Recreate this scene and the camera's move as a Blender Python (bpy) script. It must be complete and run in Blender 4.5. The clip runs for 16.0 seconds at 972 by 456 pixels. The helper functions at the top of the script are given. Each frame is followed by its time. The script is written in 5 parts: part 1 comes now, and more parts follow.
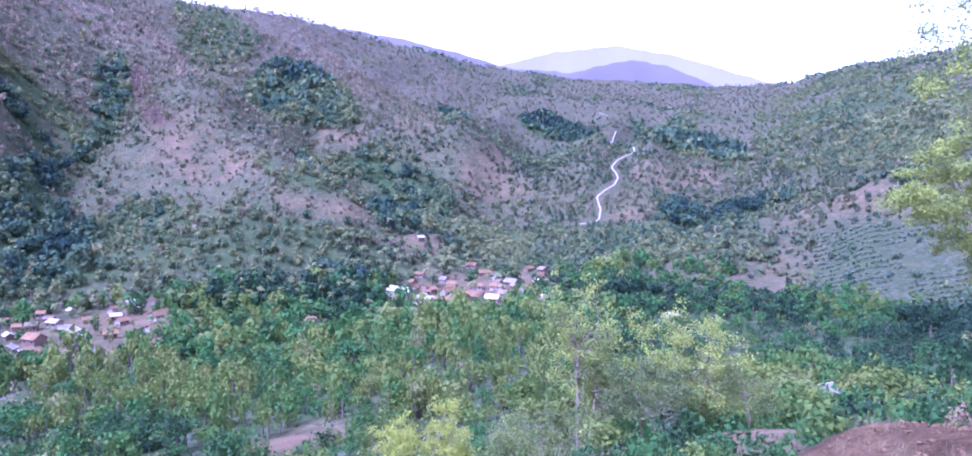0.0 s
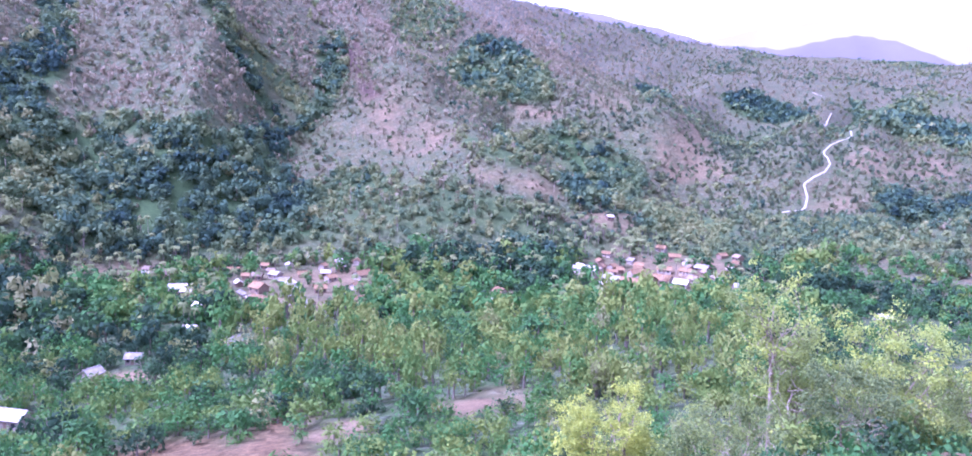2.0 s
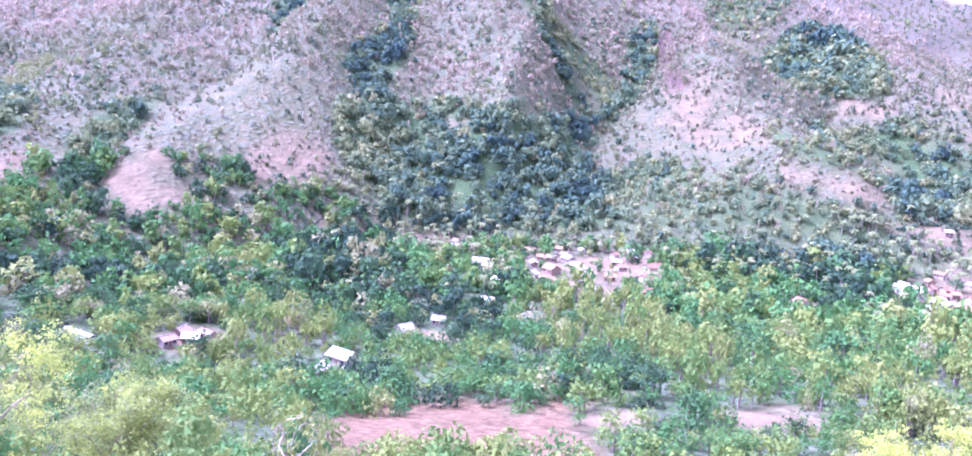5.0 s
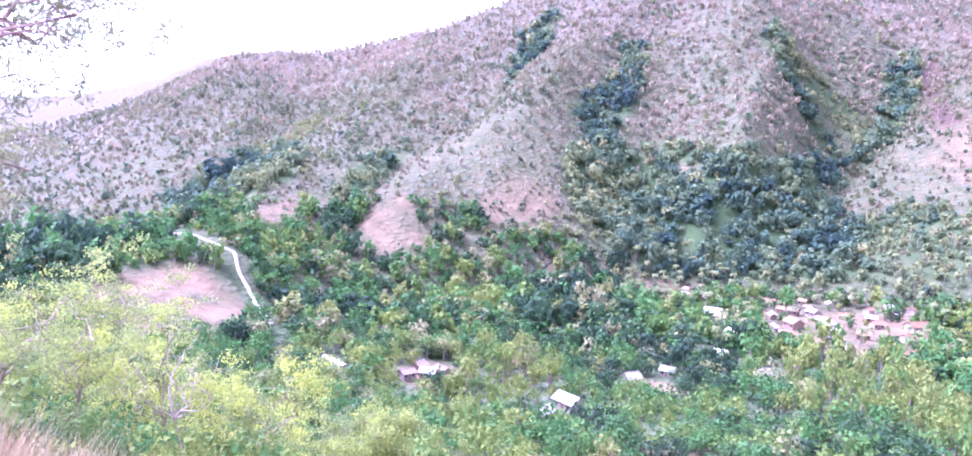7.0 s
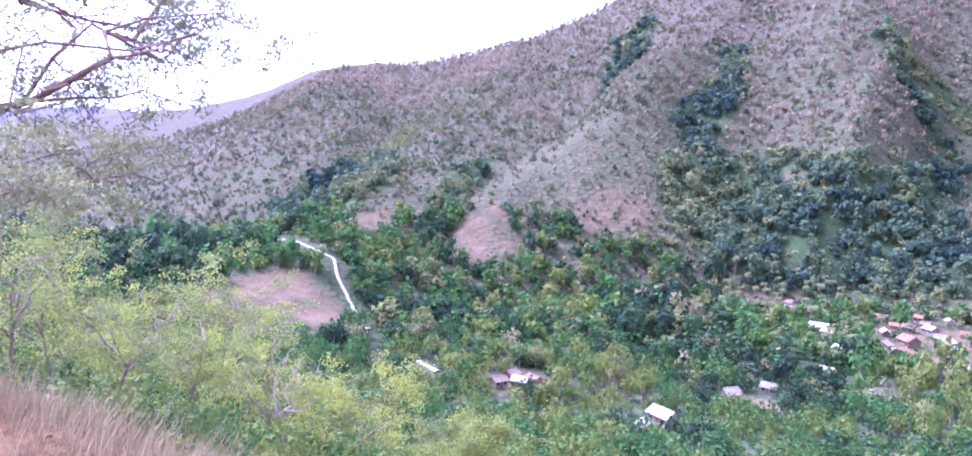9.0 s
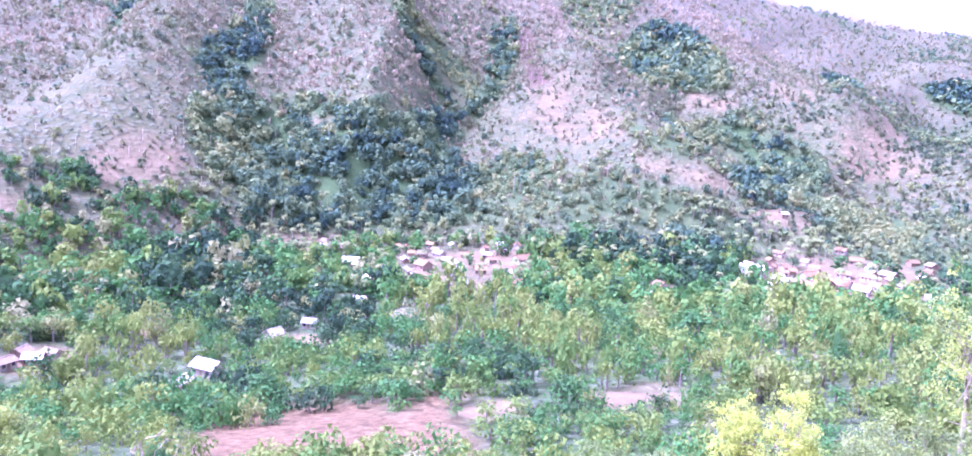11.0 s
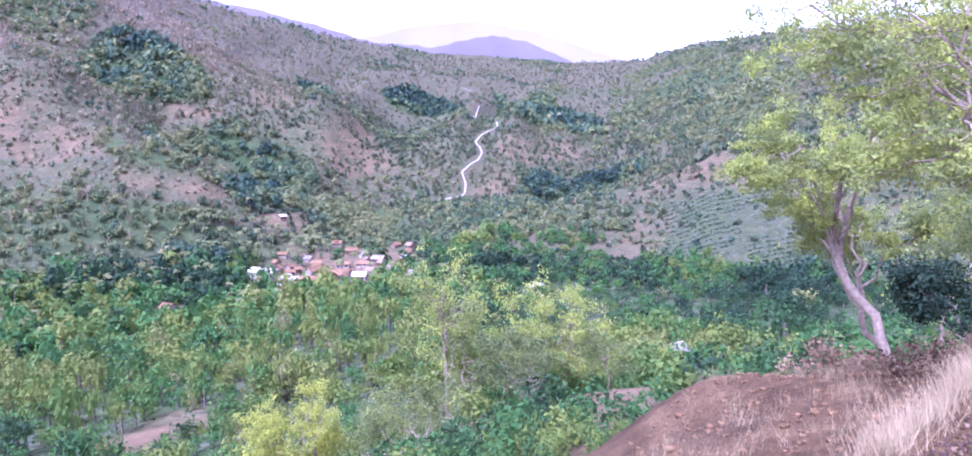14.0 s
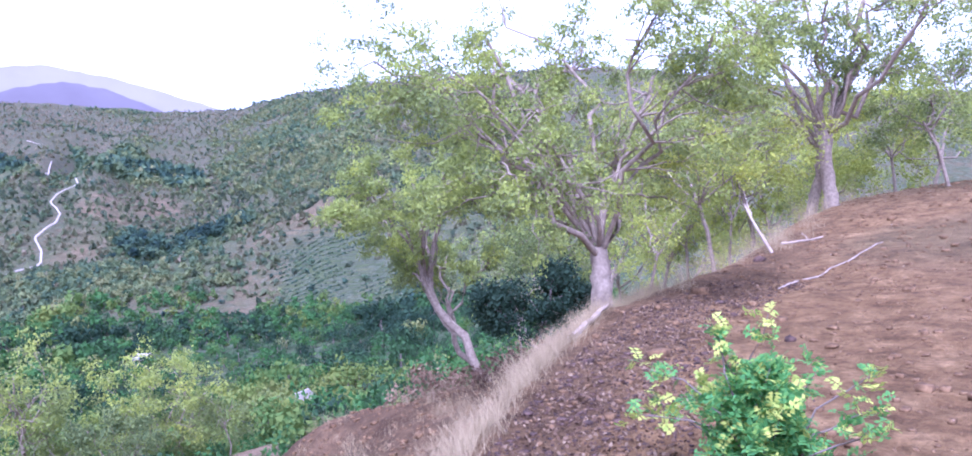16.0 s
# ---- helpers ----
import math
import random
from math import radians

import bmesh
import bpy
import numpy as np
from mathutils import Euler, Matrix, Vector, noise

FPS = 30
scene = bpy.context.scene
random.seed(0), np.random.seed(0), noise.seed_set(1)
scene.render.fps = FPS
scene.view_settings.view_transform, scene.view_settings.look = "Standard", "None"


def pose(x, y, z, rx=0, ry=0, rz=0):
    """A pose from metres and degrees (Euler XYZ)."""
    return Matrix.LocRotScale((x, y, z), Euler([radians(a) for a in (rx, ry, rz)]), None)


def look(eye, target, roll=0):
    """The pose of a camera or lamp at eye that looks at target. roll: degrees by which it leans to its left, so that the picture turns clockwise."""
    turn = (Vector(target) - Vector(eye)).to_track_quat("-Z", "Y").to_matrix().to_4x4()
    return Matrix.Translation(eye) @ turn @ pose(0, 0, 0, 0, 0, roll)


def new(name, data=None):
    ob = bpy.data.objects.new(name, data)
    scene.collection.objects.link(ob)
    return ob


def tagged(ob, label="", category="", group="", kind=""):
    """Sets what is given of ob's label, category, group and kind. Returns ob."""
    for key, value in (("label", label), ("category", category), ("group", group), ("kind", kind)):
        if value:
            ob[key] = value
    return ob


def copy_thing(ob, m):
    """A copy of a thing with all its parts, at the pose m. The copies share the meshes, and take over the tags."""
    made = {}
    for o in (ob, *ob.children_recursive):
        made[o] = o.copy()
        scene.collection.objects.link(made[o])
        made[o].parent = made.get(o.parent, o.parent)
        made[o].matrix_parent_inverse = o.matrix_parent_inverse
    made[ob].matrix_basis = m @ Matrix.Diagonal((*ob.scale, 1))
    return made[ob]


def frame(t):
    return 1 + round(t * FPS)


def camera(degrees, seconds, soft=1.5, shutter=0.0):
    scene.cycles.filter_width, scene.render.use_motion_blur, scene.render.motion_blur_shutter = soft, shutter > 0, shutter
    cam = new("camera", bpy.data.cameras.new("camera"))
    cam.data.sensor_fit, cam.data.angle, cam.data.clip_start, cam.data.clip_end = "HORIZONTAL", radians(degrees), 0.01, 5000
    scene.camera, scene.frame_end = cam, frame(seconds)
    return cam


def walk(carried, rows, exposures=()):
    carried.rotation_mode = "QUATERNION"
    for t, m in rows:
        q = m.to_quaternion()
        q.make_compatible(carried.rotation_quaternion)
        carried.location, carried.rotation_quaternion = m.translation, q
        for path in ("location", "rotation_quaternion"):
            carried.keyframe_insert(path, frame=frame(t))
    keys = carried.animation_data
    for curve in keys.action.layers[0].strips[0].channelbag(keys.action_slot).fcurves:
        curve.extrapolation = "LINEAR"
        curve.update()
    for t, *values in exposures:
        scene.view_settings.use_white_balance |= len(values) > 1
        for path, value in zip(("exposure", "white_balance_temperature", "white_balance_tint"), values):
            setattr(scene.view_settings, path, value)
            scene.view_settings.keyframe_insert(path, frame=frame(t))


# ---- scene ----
EYE, TILT, REACH = 1.6, -4.0, 0.5
cam = camera(66.6, 16.0, 1.75)
# seconds, yaw, pitch, roll of a phone held at arm's length while its owner turns on the spot
ROWS = [
    (0.0, 0.0, 0.0, 0.0), (0.5, 2.99, -0.51, -0.58), (1.0, 6.69, -0.75, -1.28), (1.5, 10.55, -1.56, -2.33),
    (2.0, 14.61, -2.11, -3.01), (2.5, 18.15, -2.49, -3.70), (3.0, 21.73, -3.26, -5.04), (3.5, 26.76, -3.73, -6.03),
    (4.0, 30.64, -4.04, -6.21), (4.2, 32.35, -4.30, -6.25), (6.3, 44.82, -3.75, -6.90), (6.5, 46.83, -3.46, -6.65),
    (7.0, 55.01, -3.34, -6.51), (7.5, 60.52, -3.32, -6.30), (8.0, 65.98, -3.26, -6.09), (8.2, 67.23, -3.21, -6.45),
    (9.25, 58.4, -3.7, -6.6), (10.3, 38.39, -4.12, -6.51), (10.5, 35.07, -4.03, -6.08), (11.0, 27.17, -4.03, -5.36),
    (11.5, 20.56, -3.50, -4.63), (12.0, 13.71, -3.06, -3.10), (12.5, 7.13, -2.78, -1.61), (13.0, 1.25, -1.94, -0.41),
    (13.5, -4.94, -1.99, 0.27), (14.0, -10.32, -2.02, 1.35), (14.5, -15.21, -2.02, 2.19), (15.0, -19.82, -2.03, 3.40),
    (15.5, -29.62, -1.93, 4.46), (16.0, -39.80, -0.34, 6.35),
]


def held(yaw, pitch, roll):
    a = radians(yaw)
    return pose(0, 0, EYE, TILT) @ pose(-REACH * math.sin(a), REACH * math.cos(a), 0, 90 + pitch, roll, yaw)


TINT = ([0, 4.2, 6.3, 7, 7.5, 8, 11, 13, 14.5, 16], [59, 63, 66, 63, 59, 58, 65, 64, 55, 48])
EXPOSURES = [(t, s, k, float(np.interp(t, *TINT))) for t, s, k in (
    (0.0, 1.84, 4270), (0.5, 1.87, 4320), (1.5, 2.11, 4430), (2.5, 2.36, 4460), (3.5, 2.80, 4510), (4.2, 2.80, 4550), (6.3, 3.25, 4660), (6.5, 3.19, 4680),
    (7.0, 2.96, 4710), (7.5, 2.46, 4660), (8.0, 2.10, 4640), (8.2, 2.05, 4630), (9.3, 2.47, 4620), (10.3, 2.78, 4600), (11.0, 2.96, 4580), (12.0, 2.93, 4630),
    (12.5, 2.75, 4620), (13.0, 2.54, 4620), (13.5, 2.21, 4660), (14.5, 2.05, 4500), (15.5, 1.97, 4460), (16.0, 1.76, 4470))]
walk(cam, [(t, held(y, p, r)) for t, y, p, r in ROWS], EXPOSURES)

# ---- light: a bright hazy sky with a soft sun over the valley's mouth ----
SUN_AZ, SUN_EL = 128.0, 56.0
world = bpy.data.worlds.new("sky")
scene.world = world
world.use_nodes = True
wn, wl = world.node_tree.nodes, world.node_tree.links
wn.clear()
sky = wn.new("ShaderNodeTexSky")
sky.sky_type, sky.sun_disc = "NISHITA", False
sky.sun_elevation, sky.sun_rotation = radians(SUN_EL), radians(-SUN_AZ)
sky.air_density, sky.dust_density, sky.ozone_density = 1.0, 2.0, 1.0
pale = wn.new("ShaderNodeHueSaturation")
pale.inputs["Saturation"].default_value = 0.12
back = wn.new("ShaderNodeBackground")
back.inputs["Strength"].default_value = 0.14
wout = wn.new("ShaderNodeOutputWorld")
wl.new(sky.outputs[0], pale.inputs["Color"])
wl.new(pale.outputs[0], back.inputs["Color"])
wl.new(back.outputs[0], wout.inputs["Surface"])
sun = new("sun", bpy.data.lights.new("sun", "SUN"))
sun.data.energy, sun.data.angle, sun.data.color = 2.15, radians(20), (1.0, 0.96, 0.91)
sun.matrix_world = look((0, 0, 0), (math.sin(radians(SUN_AZ)) * math.cos(radians(SUN_EL)), -math.cos(radians(SUN_AZ)) * math.cos(radians(SUN_EL)), -math.sin(radians(SUN_EL))))


# ---- materials ----
def material(name):
    m = bpy.data.materials.new(name)
    m.use_nodes = True
    nt = m.node_tree
    return m, nt, nt.nodes, nt.links, nt.nodes["Principled BSDF"]


def noise_node(nt, scale, detail=4.0, rough=0.6, coords="Object"):
    tc = nt.nodes.new("ShaderNodeTexCoord")
    n = nt.nodes.new("ShaderNodeTexNoise")
    n.inputs["Scale"].default_value, n.inputs["Detail"].default_value, n.inputs["Roughness"].default_value = scale, detail, rough
    nt.links.new(tc.outputs[coords], n.inputs["Vector"])
    return n


def ramp_node(nt, fac, stops, ease="LINEAR"):
    r = nt.nodes.new("ShaderNodeValToRGB")
    r.color_ramp.interpolation = ease
    while len(r.color_ramp.elements) < len(stops):
        r.color_ramp.elements.new(0.5)
    for e, (p, c) in zip(r.color_ramp.elements, stops):
        e.position, e.color = p, (*c, 1)
    nt.links.new(fac, r.inputs["Fac"])
    return r.outputs["Color"]


def mixed(nt, fac, a, b, kind="MIX"):
    m = nt.nodes.new("ShaderNodeMix")
    m.data_type, m.blend_type = "RGBA", kind
    for socket, v in ((m.inputs["Factor"], fac), (m.inputs[6], a), (m.inputs[7], b)):
        if hasattr(v, "is_linked"):
            nt.links.new(v, socket)
        elif isinstance(v, tuple):
            socket.default_value = (*v, 1)
        else:
            socket.default_value = v
    return m.outputs[2]


def bumped(nt, bsdf, height, strength, distance):
    b = nt.nodes.new("ShaderNodeBump")
    b.inputs["Strength"].default_value, b.inputs["Distance"].default_value = strength, distance
    nt.links.new(height, b.inputs["Height"])
    nt.links.new(b.outputs[0], bsdf.inputs["Normal"])


def plain(name, a, b, scale, rough=0.9, metal=0.0, bump=0.0, dist=0.02, spread=0.0):
    """A surface of two tones mixed by noise; spread: how much each object differs in value."""
    m, nt, nodes, links, p = material(name)
    n = noise_node(nt, scale)
    c = ramp_node(nt, n.outputs["Fac"], [(0.32, a), (0.68, b)])
    if spread:
        info = nodes.new("ShaderNodeObjectInfo")
        v = nodes.new("ShaderNodeMapRange")
        v.inputs["To Min"].default_value, v.inputs["To Max"].default_value = 1 - spread, 1 + spread
        links.new(info.outputs["Random"], v.inputs["Value"])
        hs = nodes.new("ShaderNodeHueSaturation")
        links.new(c, hs.inputs["Color"])
        links.new(v.outputs[0], hs.inputs["Value"])
        c = hs.outputs[0]
    links.new(c, p.inputs["Base Color"])
    p.inputs["Roughness"].default_value, p.inputs["Metallic"].default_value = rough, metal
    p.inputs["Specular IOR Level"].default_value = 0.2
    if bump:
        bumped(nt, p, n.outputs["Fac"], bump, dist)
    return m


def leafage(name, stops, thin=0.4, vary=0.11):
    """Leaves: the stored tint picks the kind of tree, each leaf differs a little."""
    m, nt, nodes, links, p = material(name)
    at = nodes.new("ShaderNodeAttribute")
    at.attribute_name = "tint"
    geo = nodes.new("ShaderNodeNewGeometry")
    add = nodes.new("ShaderNodeMath")
    add.operation, add.inputs[1].default_value = "MULTIPLY_ADD", vary
    links.new(geo.outputs["Random Per Island"], add.inputs[0])
    links.new(at.outputs["Fac"], add.inputs[2])
    c = ramp_node(nt, add.outputs[0], stops)
    links.new(c, p.inputs["Base Color"])
    p.inputs["Roughness"].default_value, p.inputs["Specular IOR Level"].default_value = 0.75, 0.12
    tr = nodes.new("ShaderNodeBsdfTranslucent")
    links.new(c, tr.inputs["Color"])
    mx = nodes.new("ShaderNodeMixShader")
    mx.inputs[0].default_value = thin
    links.new(p.outputs[0], mx.inputs[1])
    links.new(tr.outputs[0], mx.inputs[2])
    links.new(mx.outputs[0], nodes["Material Output"].inputs["Surface"])
    return m


LEAF = leafage("leaves", [(0.0, (0.022, 0.043, 0.026)), (0.2, (0.050, 0.092, 0.034)), (0.35, (0.066, 0.160, 0.038)), (0.45, (0.105, 0.168, 0.036)), (0.64, (0.185, 0.218, 0.042)), (0.85, (0.21, 0.215, 0.078)), (1.0, (0.25, 0.232, 0.115))], 0.35, 0.08)
# leaves of distant woods: haze is put into their paler, bluer colour
HAZYLEAF = leafage("hazy_leaves", [(0.0, (0.030, 0.055, 0.044)), (0.2, (0.066, 0.110, 0.060)), (0.42, (0.128, 0.165, 0.066)), (0.6, (0.19, 0.204, 0.074)), (0.8, (0.225, 0.222, 0.085)), (1.0, (0.27, 0.25, 0.12))], 0.3, 0.05)
GREYLEAF = leafage("grey_leaves", [(0.0, (0.13, 0.15, 0.075)), (0.5, (0.235, 0.255, 0.12)), (1.0, (0.38, 0.385, 0.15))], 0.45)
SCRUB = leafage("dry_scrub", [(0.0, (0.062, 0.085, 0.045)), (0.25, (0.12, 0.14, 0.060)), (0.5, (0.19, 0.175, 0.090)), (0.75, (0.25, 0.205, 0.120)), (1.0, (0.32, 0.25, 0.160))], 0.4, 0.05)
NEARLEAF = leafage("near_leaves", [(0.0, (0.05, 0.08, 0.03)), (0.4, (0.195, 0.235, 0.078)), (0.7, (0.35, 0.395, 0.075)), (1.0, (0.48, 0.48, 0.07))], 0.45)
DARKLEAF = leafage("dark_leaves", [(0.0, (0.022, 0.042, 0.022)), (1.0, (0.06, 0.09, 0.04))], 0.2)
BARK = plain("pale_bark", (0.175, 0.132, 0.086), (0.33, 0.258, 0.172), 13.0, 0.95, bump=0.6, dist=0.02)
DEADWOOD = plain("bleached_wood", (0.24, 0.18, 0.125), (0.42, 0.33, 0.235), 6.0, 0.9, bump=0.4)
DARKBARK = plain("far_bark", (0.13, 0.10, 0.075), (0.25, 0.205, 0.16), 2.0, 0.95)
TIN = plain("weathered_tin", (0.22, 0.18, 0.14), (0.46, 0.40, 0.33), 0.5, 0.6, 0.0, spread=0.45)
TILE = plain("clay_tile", (0.11, 0.06, 0.026), (0.25, 0.15, 0.072), 1.1, 0.85, spread=0.2)
THATCH = plain("old_thatch", (0.15, 0.105, 0.07), (0.28, 0.205, 0.14), 2.0, 0.95, spread=0.2)
PLASTER = plain("lime_plaster", (0.20, 0.15, 0.105), (0.40, 0.33, 0.26), 0.8, 0.9, spread=0.2)
BOARD = plain("plank_wall", (0.12, 0.078, 0.05), (0.24, 0.165, 0.11), 2.5, 0.9, spread=0.25)
DARKGLASS = plain("dark_opening", (0.02, 0.02, 0.022), (0.04, 0.04, 0.04), 2.0, 0.5)
CONCRETE = plain("road_concrete", (0.26, 0.215, 0.165), (0.42, 0.355, 0.285), 0.5, 0.9)
DRYGRASS = plain("dry_grass", (0.25, 0.185, 0.088), (0.42, 0.325, 0.165), 5.0, 0.9, spread=0.1)


def earth():
    """The ground: dry turf, green growth and red soil by the stored shares, with tufts, clods and stones."""
    m, nt, nodes, links, p = material("earth")

    def share(name):
        a = nodes.new("ShaderNodeAttribute")
        a.attribute_name = name
        return a.outputs["Fac"]

    def cells(scale, warp):
        v = nodes.new("ShaderNodeTexVoronoi")
        v.feature, v.inputs["Scale"].default_value = "SMOOTH_F1", scale
        tc = nodes.new("ShaderNodeTexCoord")
        n = noise_node(nt, scale * 0.8, 3)
        off = nodes.new("ShaderNodeVectorMath")
        off.operation, off.inputs[2].default_value = "MULTIPLY_ADD", (0, 0, 0)
        off.inputs[1].default_value = (warp, warp, warp)
        links.new(n.outputs["Color"], off.inputs[0])
        links.new(tc.outputs["Object"], off.inputs[2])
        links.new(off.outputs[0], v.inputs["Vector"])
        return v

    big, mid, small = noise_node(nt, 0.018, 5), noise_node(nt, 0.09, 8, 0.75), noise_node(nt, 2.6, 8, 0.7)
    fine = noise_node(nt, 0.6, 6, 0.75)
    tuft = cells(0.30, 3.0)
    turf = ramp_node(nt, mid.outputs["Fac"], [(0.34, (0.036, 0.050, 0.020)), (0.46, (0.060, 0.064, 0.028)), (0.54, (0.084, 0.070, 0.037)), (0.66, (0.110, 0.084, 0.044))])
    turf = mixed(nt, ramp_node(nt, big.outputs["Fac"], [(0.40, (0, 0, 0)), (0.58, (1, 1, 1))]), turf, mixed(nt, 0.4, turf, (0.075, 0.085, 0.033)))
    # green growth; its dark tones also hold the shade under dense woods
    green = ramp_node(nt, mid.outputs["Fac"], [(0.32, (0.026, 0.044, 0.016)), (0.55, (0.045, 0.072, 0.024)), (0.72, (0.078, 0.102, 0.036))])
    # low bushes and grass clumps, darker and greener than the turf between
    # distant dry turf is its own tone, paled by haze put into the colour
    turf = mixed(nt, share("upper"), turf, ramp_node(nt, mid.outputs["Fac"], [(0.34, (0.056, 0.056, 0.033)), (0.5, (0.096, 0.080, 0.050)), (0.66, (0.126, 0.096, 0.057))]))
    clump = ramp_node(nt, tuft.outputs["Distance"], [(0.12, (1, 1, 1)), (0.52, (0, 0, 0))])
    tone = ramp_node(nt, fine.outputs["Fac"], [(0.32, (0.06, 0.075, 0.042)), (0.5, (0.088, 0.10, 0.058)), (0.68, (0.13, 0.124, 0.085))])
    wild = mixed(nt, 1.0, clump, share("wild"), "MULTIPLY")
    turf = mixed(nt, share("grass"), turf, ramp_node(nt, mid.outputs["Fac"], [(0.34, (0.044, 0.056, 0.021)), (0.5, (0.076, 0.074, 0.032)), (0.66, (0.112, 0.092, 0.047))]))
    c = mixed(nt, share("green"), turf, green)
    c = mixed(nt, wild, c, tone)
    soil = ramp_node(nt, mid.outputs["Fac"], [(0.30, (0.10, 0.065, 0.035)), (0.52, (0.152, 0.105, 0.056)), (0.72, (0.215, 0.155, 0.086))])
    c = mixed(nt, share("soil"), c, soil)
    c = mixed(nt, share("loam"), c, ramp_node(nt, small.outputs["Fac"], [(0.30, (0.125, 0.067, 0.026)), (0.5, (0.21, 0.124, 0.047)), (0.70, (0.295, 0.19, 0.080))]))
    c = mixed(nt, share("scar"), c, ramp_node(nt, fine.outputs["Fac"], [(0.35, (0.062, 0.036, 0.017)), (0.65, (0.165, 0.106, 0.050))]))
    c = mixed(nt, share("rust"), c, ramp_node(nt, fine.outputs["Fac"], [(0.35, (0.030, 0.021, 0.019)), (0.65, (0.052, 0.034, 0.029))]))
    clod = ramp_node(nt, small.outputs["Fac"], [(0.30, (0.5, 0.48, 0.48)), (0.45, (0.95, 0.94, 0.93)), (0.58, (1.12, 1.1, 1.08)), (0.72, (1.5, 1.45, 1.4))])
    c = mixed(nt, 0.8, c, clod, "MULTIPLY")
    c = mixed(nt, 0.45, c, ramp_node(nt, fine.outputs["Fac"], [(0.28, (0.55, 0.56, 0.58)), (0.5, (1, 1, 1)), (0.7, (1.25, 1.22, 1.2))]), "MULTIPLY")
    grit = noise_node(nt, 17.0, 6, 0.75)
    c = mixed(nt, 0.55, c, ramp_node(nt, grit.outputs["Fac"], [(0.34, (0.4, 0.37, 0.36)), (0.5, (1, 1, 1)), (0.66, (1.5, 1.46, 1.42))]), "MULTIPLY")
    links.new(c, p.inputs["Base Color"])
    p.inputs["Roughness"].default_value, p.inputs["Specular IOR Level"].default_value = 0.95, 0.1
    b1, b2 = nodes.new("ShaderNodeBump"), nodes.new("ShaderNodeBump")
    b1.inputs["Strength"].default_value, b1.inputs["Distance"].default_value = 0.8, 1.6
    links.new(wild, b1.inputs["Height"])
    b2.inputs["Strength"].default_value, b2.inputs["Distance"].default_value = 0.9, 0.14
    links.new(small.outputs["Fac"], b2.inputs["Height"])
    links.new(b1.outputs[0], b2.inputs["Normal"])
    b3 = nodes.new("ShaderNodeBump")
    b3.inputs["Strength"].default_value, b3.inputs["Distance"].default_value = 0.9, 0.05
    links.new(grit.outputs["Fac"], b3.inputs["Height"])
    links.new(b2.outputs[0], b3.inputs["Normal"])
    links.new(b3.outputs[0], p.inputs["Normal"])
    return m


EARTH = earth()


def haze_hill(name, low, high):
    """Hills so far away that only the lit air before them shows: haze painted as a glowing colour."""
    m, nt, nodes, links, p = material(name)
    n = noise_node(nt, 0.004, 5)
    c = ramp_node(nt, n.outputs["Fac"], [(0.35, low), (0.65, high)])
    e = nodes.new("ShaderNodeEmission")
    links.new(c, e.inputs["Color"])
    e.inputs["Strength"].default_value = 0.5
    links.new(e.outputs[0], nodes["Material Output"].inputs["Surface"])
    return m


# ---- the lie of the land, by bearing from the viewpoint (degrees, to the left) ----
DEG = np.arange(-180.0, 181.0)


def by_bearing(bearings, values):
    v = np.interp(DEG, bearings, values)
    k = np.exp(-0.5 * (np.arange(-6, 7) / 1.4) ** 2)
    return np.convolve(np.pad(v, 6, mode="edge"), k / k.sum(), mode="valid")


SKY_EL = by_bearing([-180, -90, -73, -65.6, -59.5, -53, -46, -31.3, -28, -24.8, -22.6, -17.6, -13.4, -7, -2.3, 2, 6.2, 11.8, 15.4, 18.4, 24, 30, 40, 48, 54.2, 56, 59.7, 64.3, 67.4, 70.4, 74, 77.3, 81, 86, 92, 100, 115, 180],
                    [3, 3, 3.8, 4.9, 6.2, 7.7, 8.5, 8.1, 7.8, 7.5, 6.5, 6.5, 7.0, 7.3, 7.9, 8.7, 9.8, 11.0, 12.0, 12.0, 12.3, 14, 17, 15, 11.3, 10.4, 9.0, 7.7, 6.9, 6.8, 6.4, 5.2, 3.1, 2.1, 1.2, 0.2, 1, 3])
SKY_R = by_bearing([-180, -75, -62, -50, -38, -30, -22, -15, -8, 0, 8, 15, 22, 30, 50, 70, 75, 80, 86, 100, 180],
                   [800, 800, 950, 1200, 1300, 1450, 1700, 1800, 1750, 1550, 1350, 1150, 1050, 1000, 950, 1000, 1050, 1150, 1450, 2000, 900])
FLOOR_Z = by_bearing([-180, -45, -30, -15, -5, 6, 25, 45, 70, 90, 180], [-45, -50, -56, -60, -63, -66, -69, -71, -70, -62, -40])
FLOOR_IN = by_bearing([-180, -45, -30, -20, -10, 0, 10, 30, 45, 55, 65, 75, 90, 180], [300, 230, 280, 340, 370, 350, 330, 320, 220, 200, 205, 235, 300, 300])
FLOOR_OUT = by_bearing([-180, -45, -30, -20, -10, 6, 25, 40, 55, 65, 75, 90, 180], [330, 270, 330, 400, 450, 440, 430, 430, 370, 330, 290, 330, 350])
EDGE_X = [-600, -40, -6.4, -5.3, -4.4, 0, 2.9, 4.8, 7.1, 11.2, 16.8, 20, 27, 80]
EDGE_Y = [-460, -25, -0.9, -0.02, 0.45, 2.0, 3.7, 5.0, 6.4, 7.3, 8.7, 9.0, 8.2, 8.0]
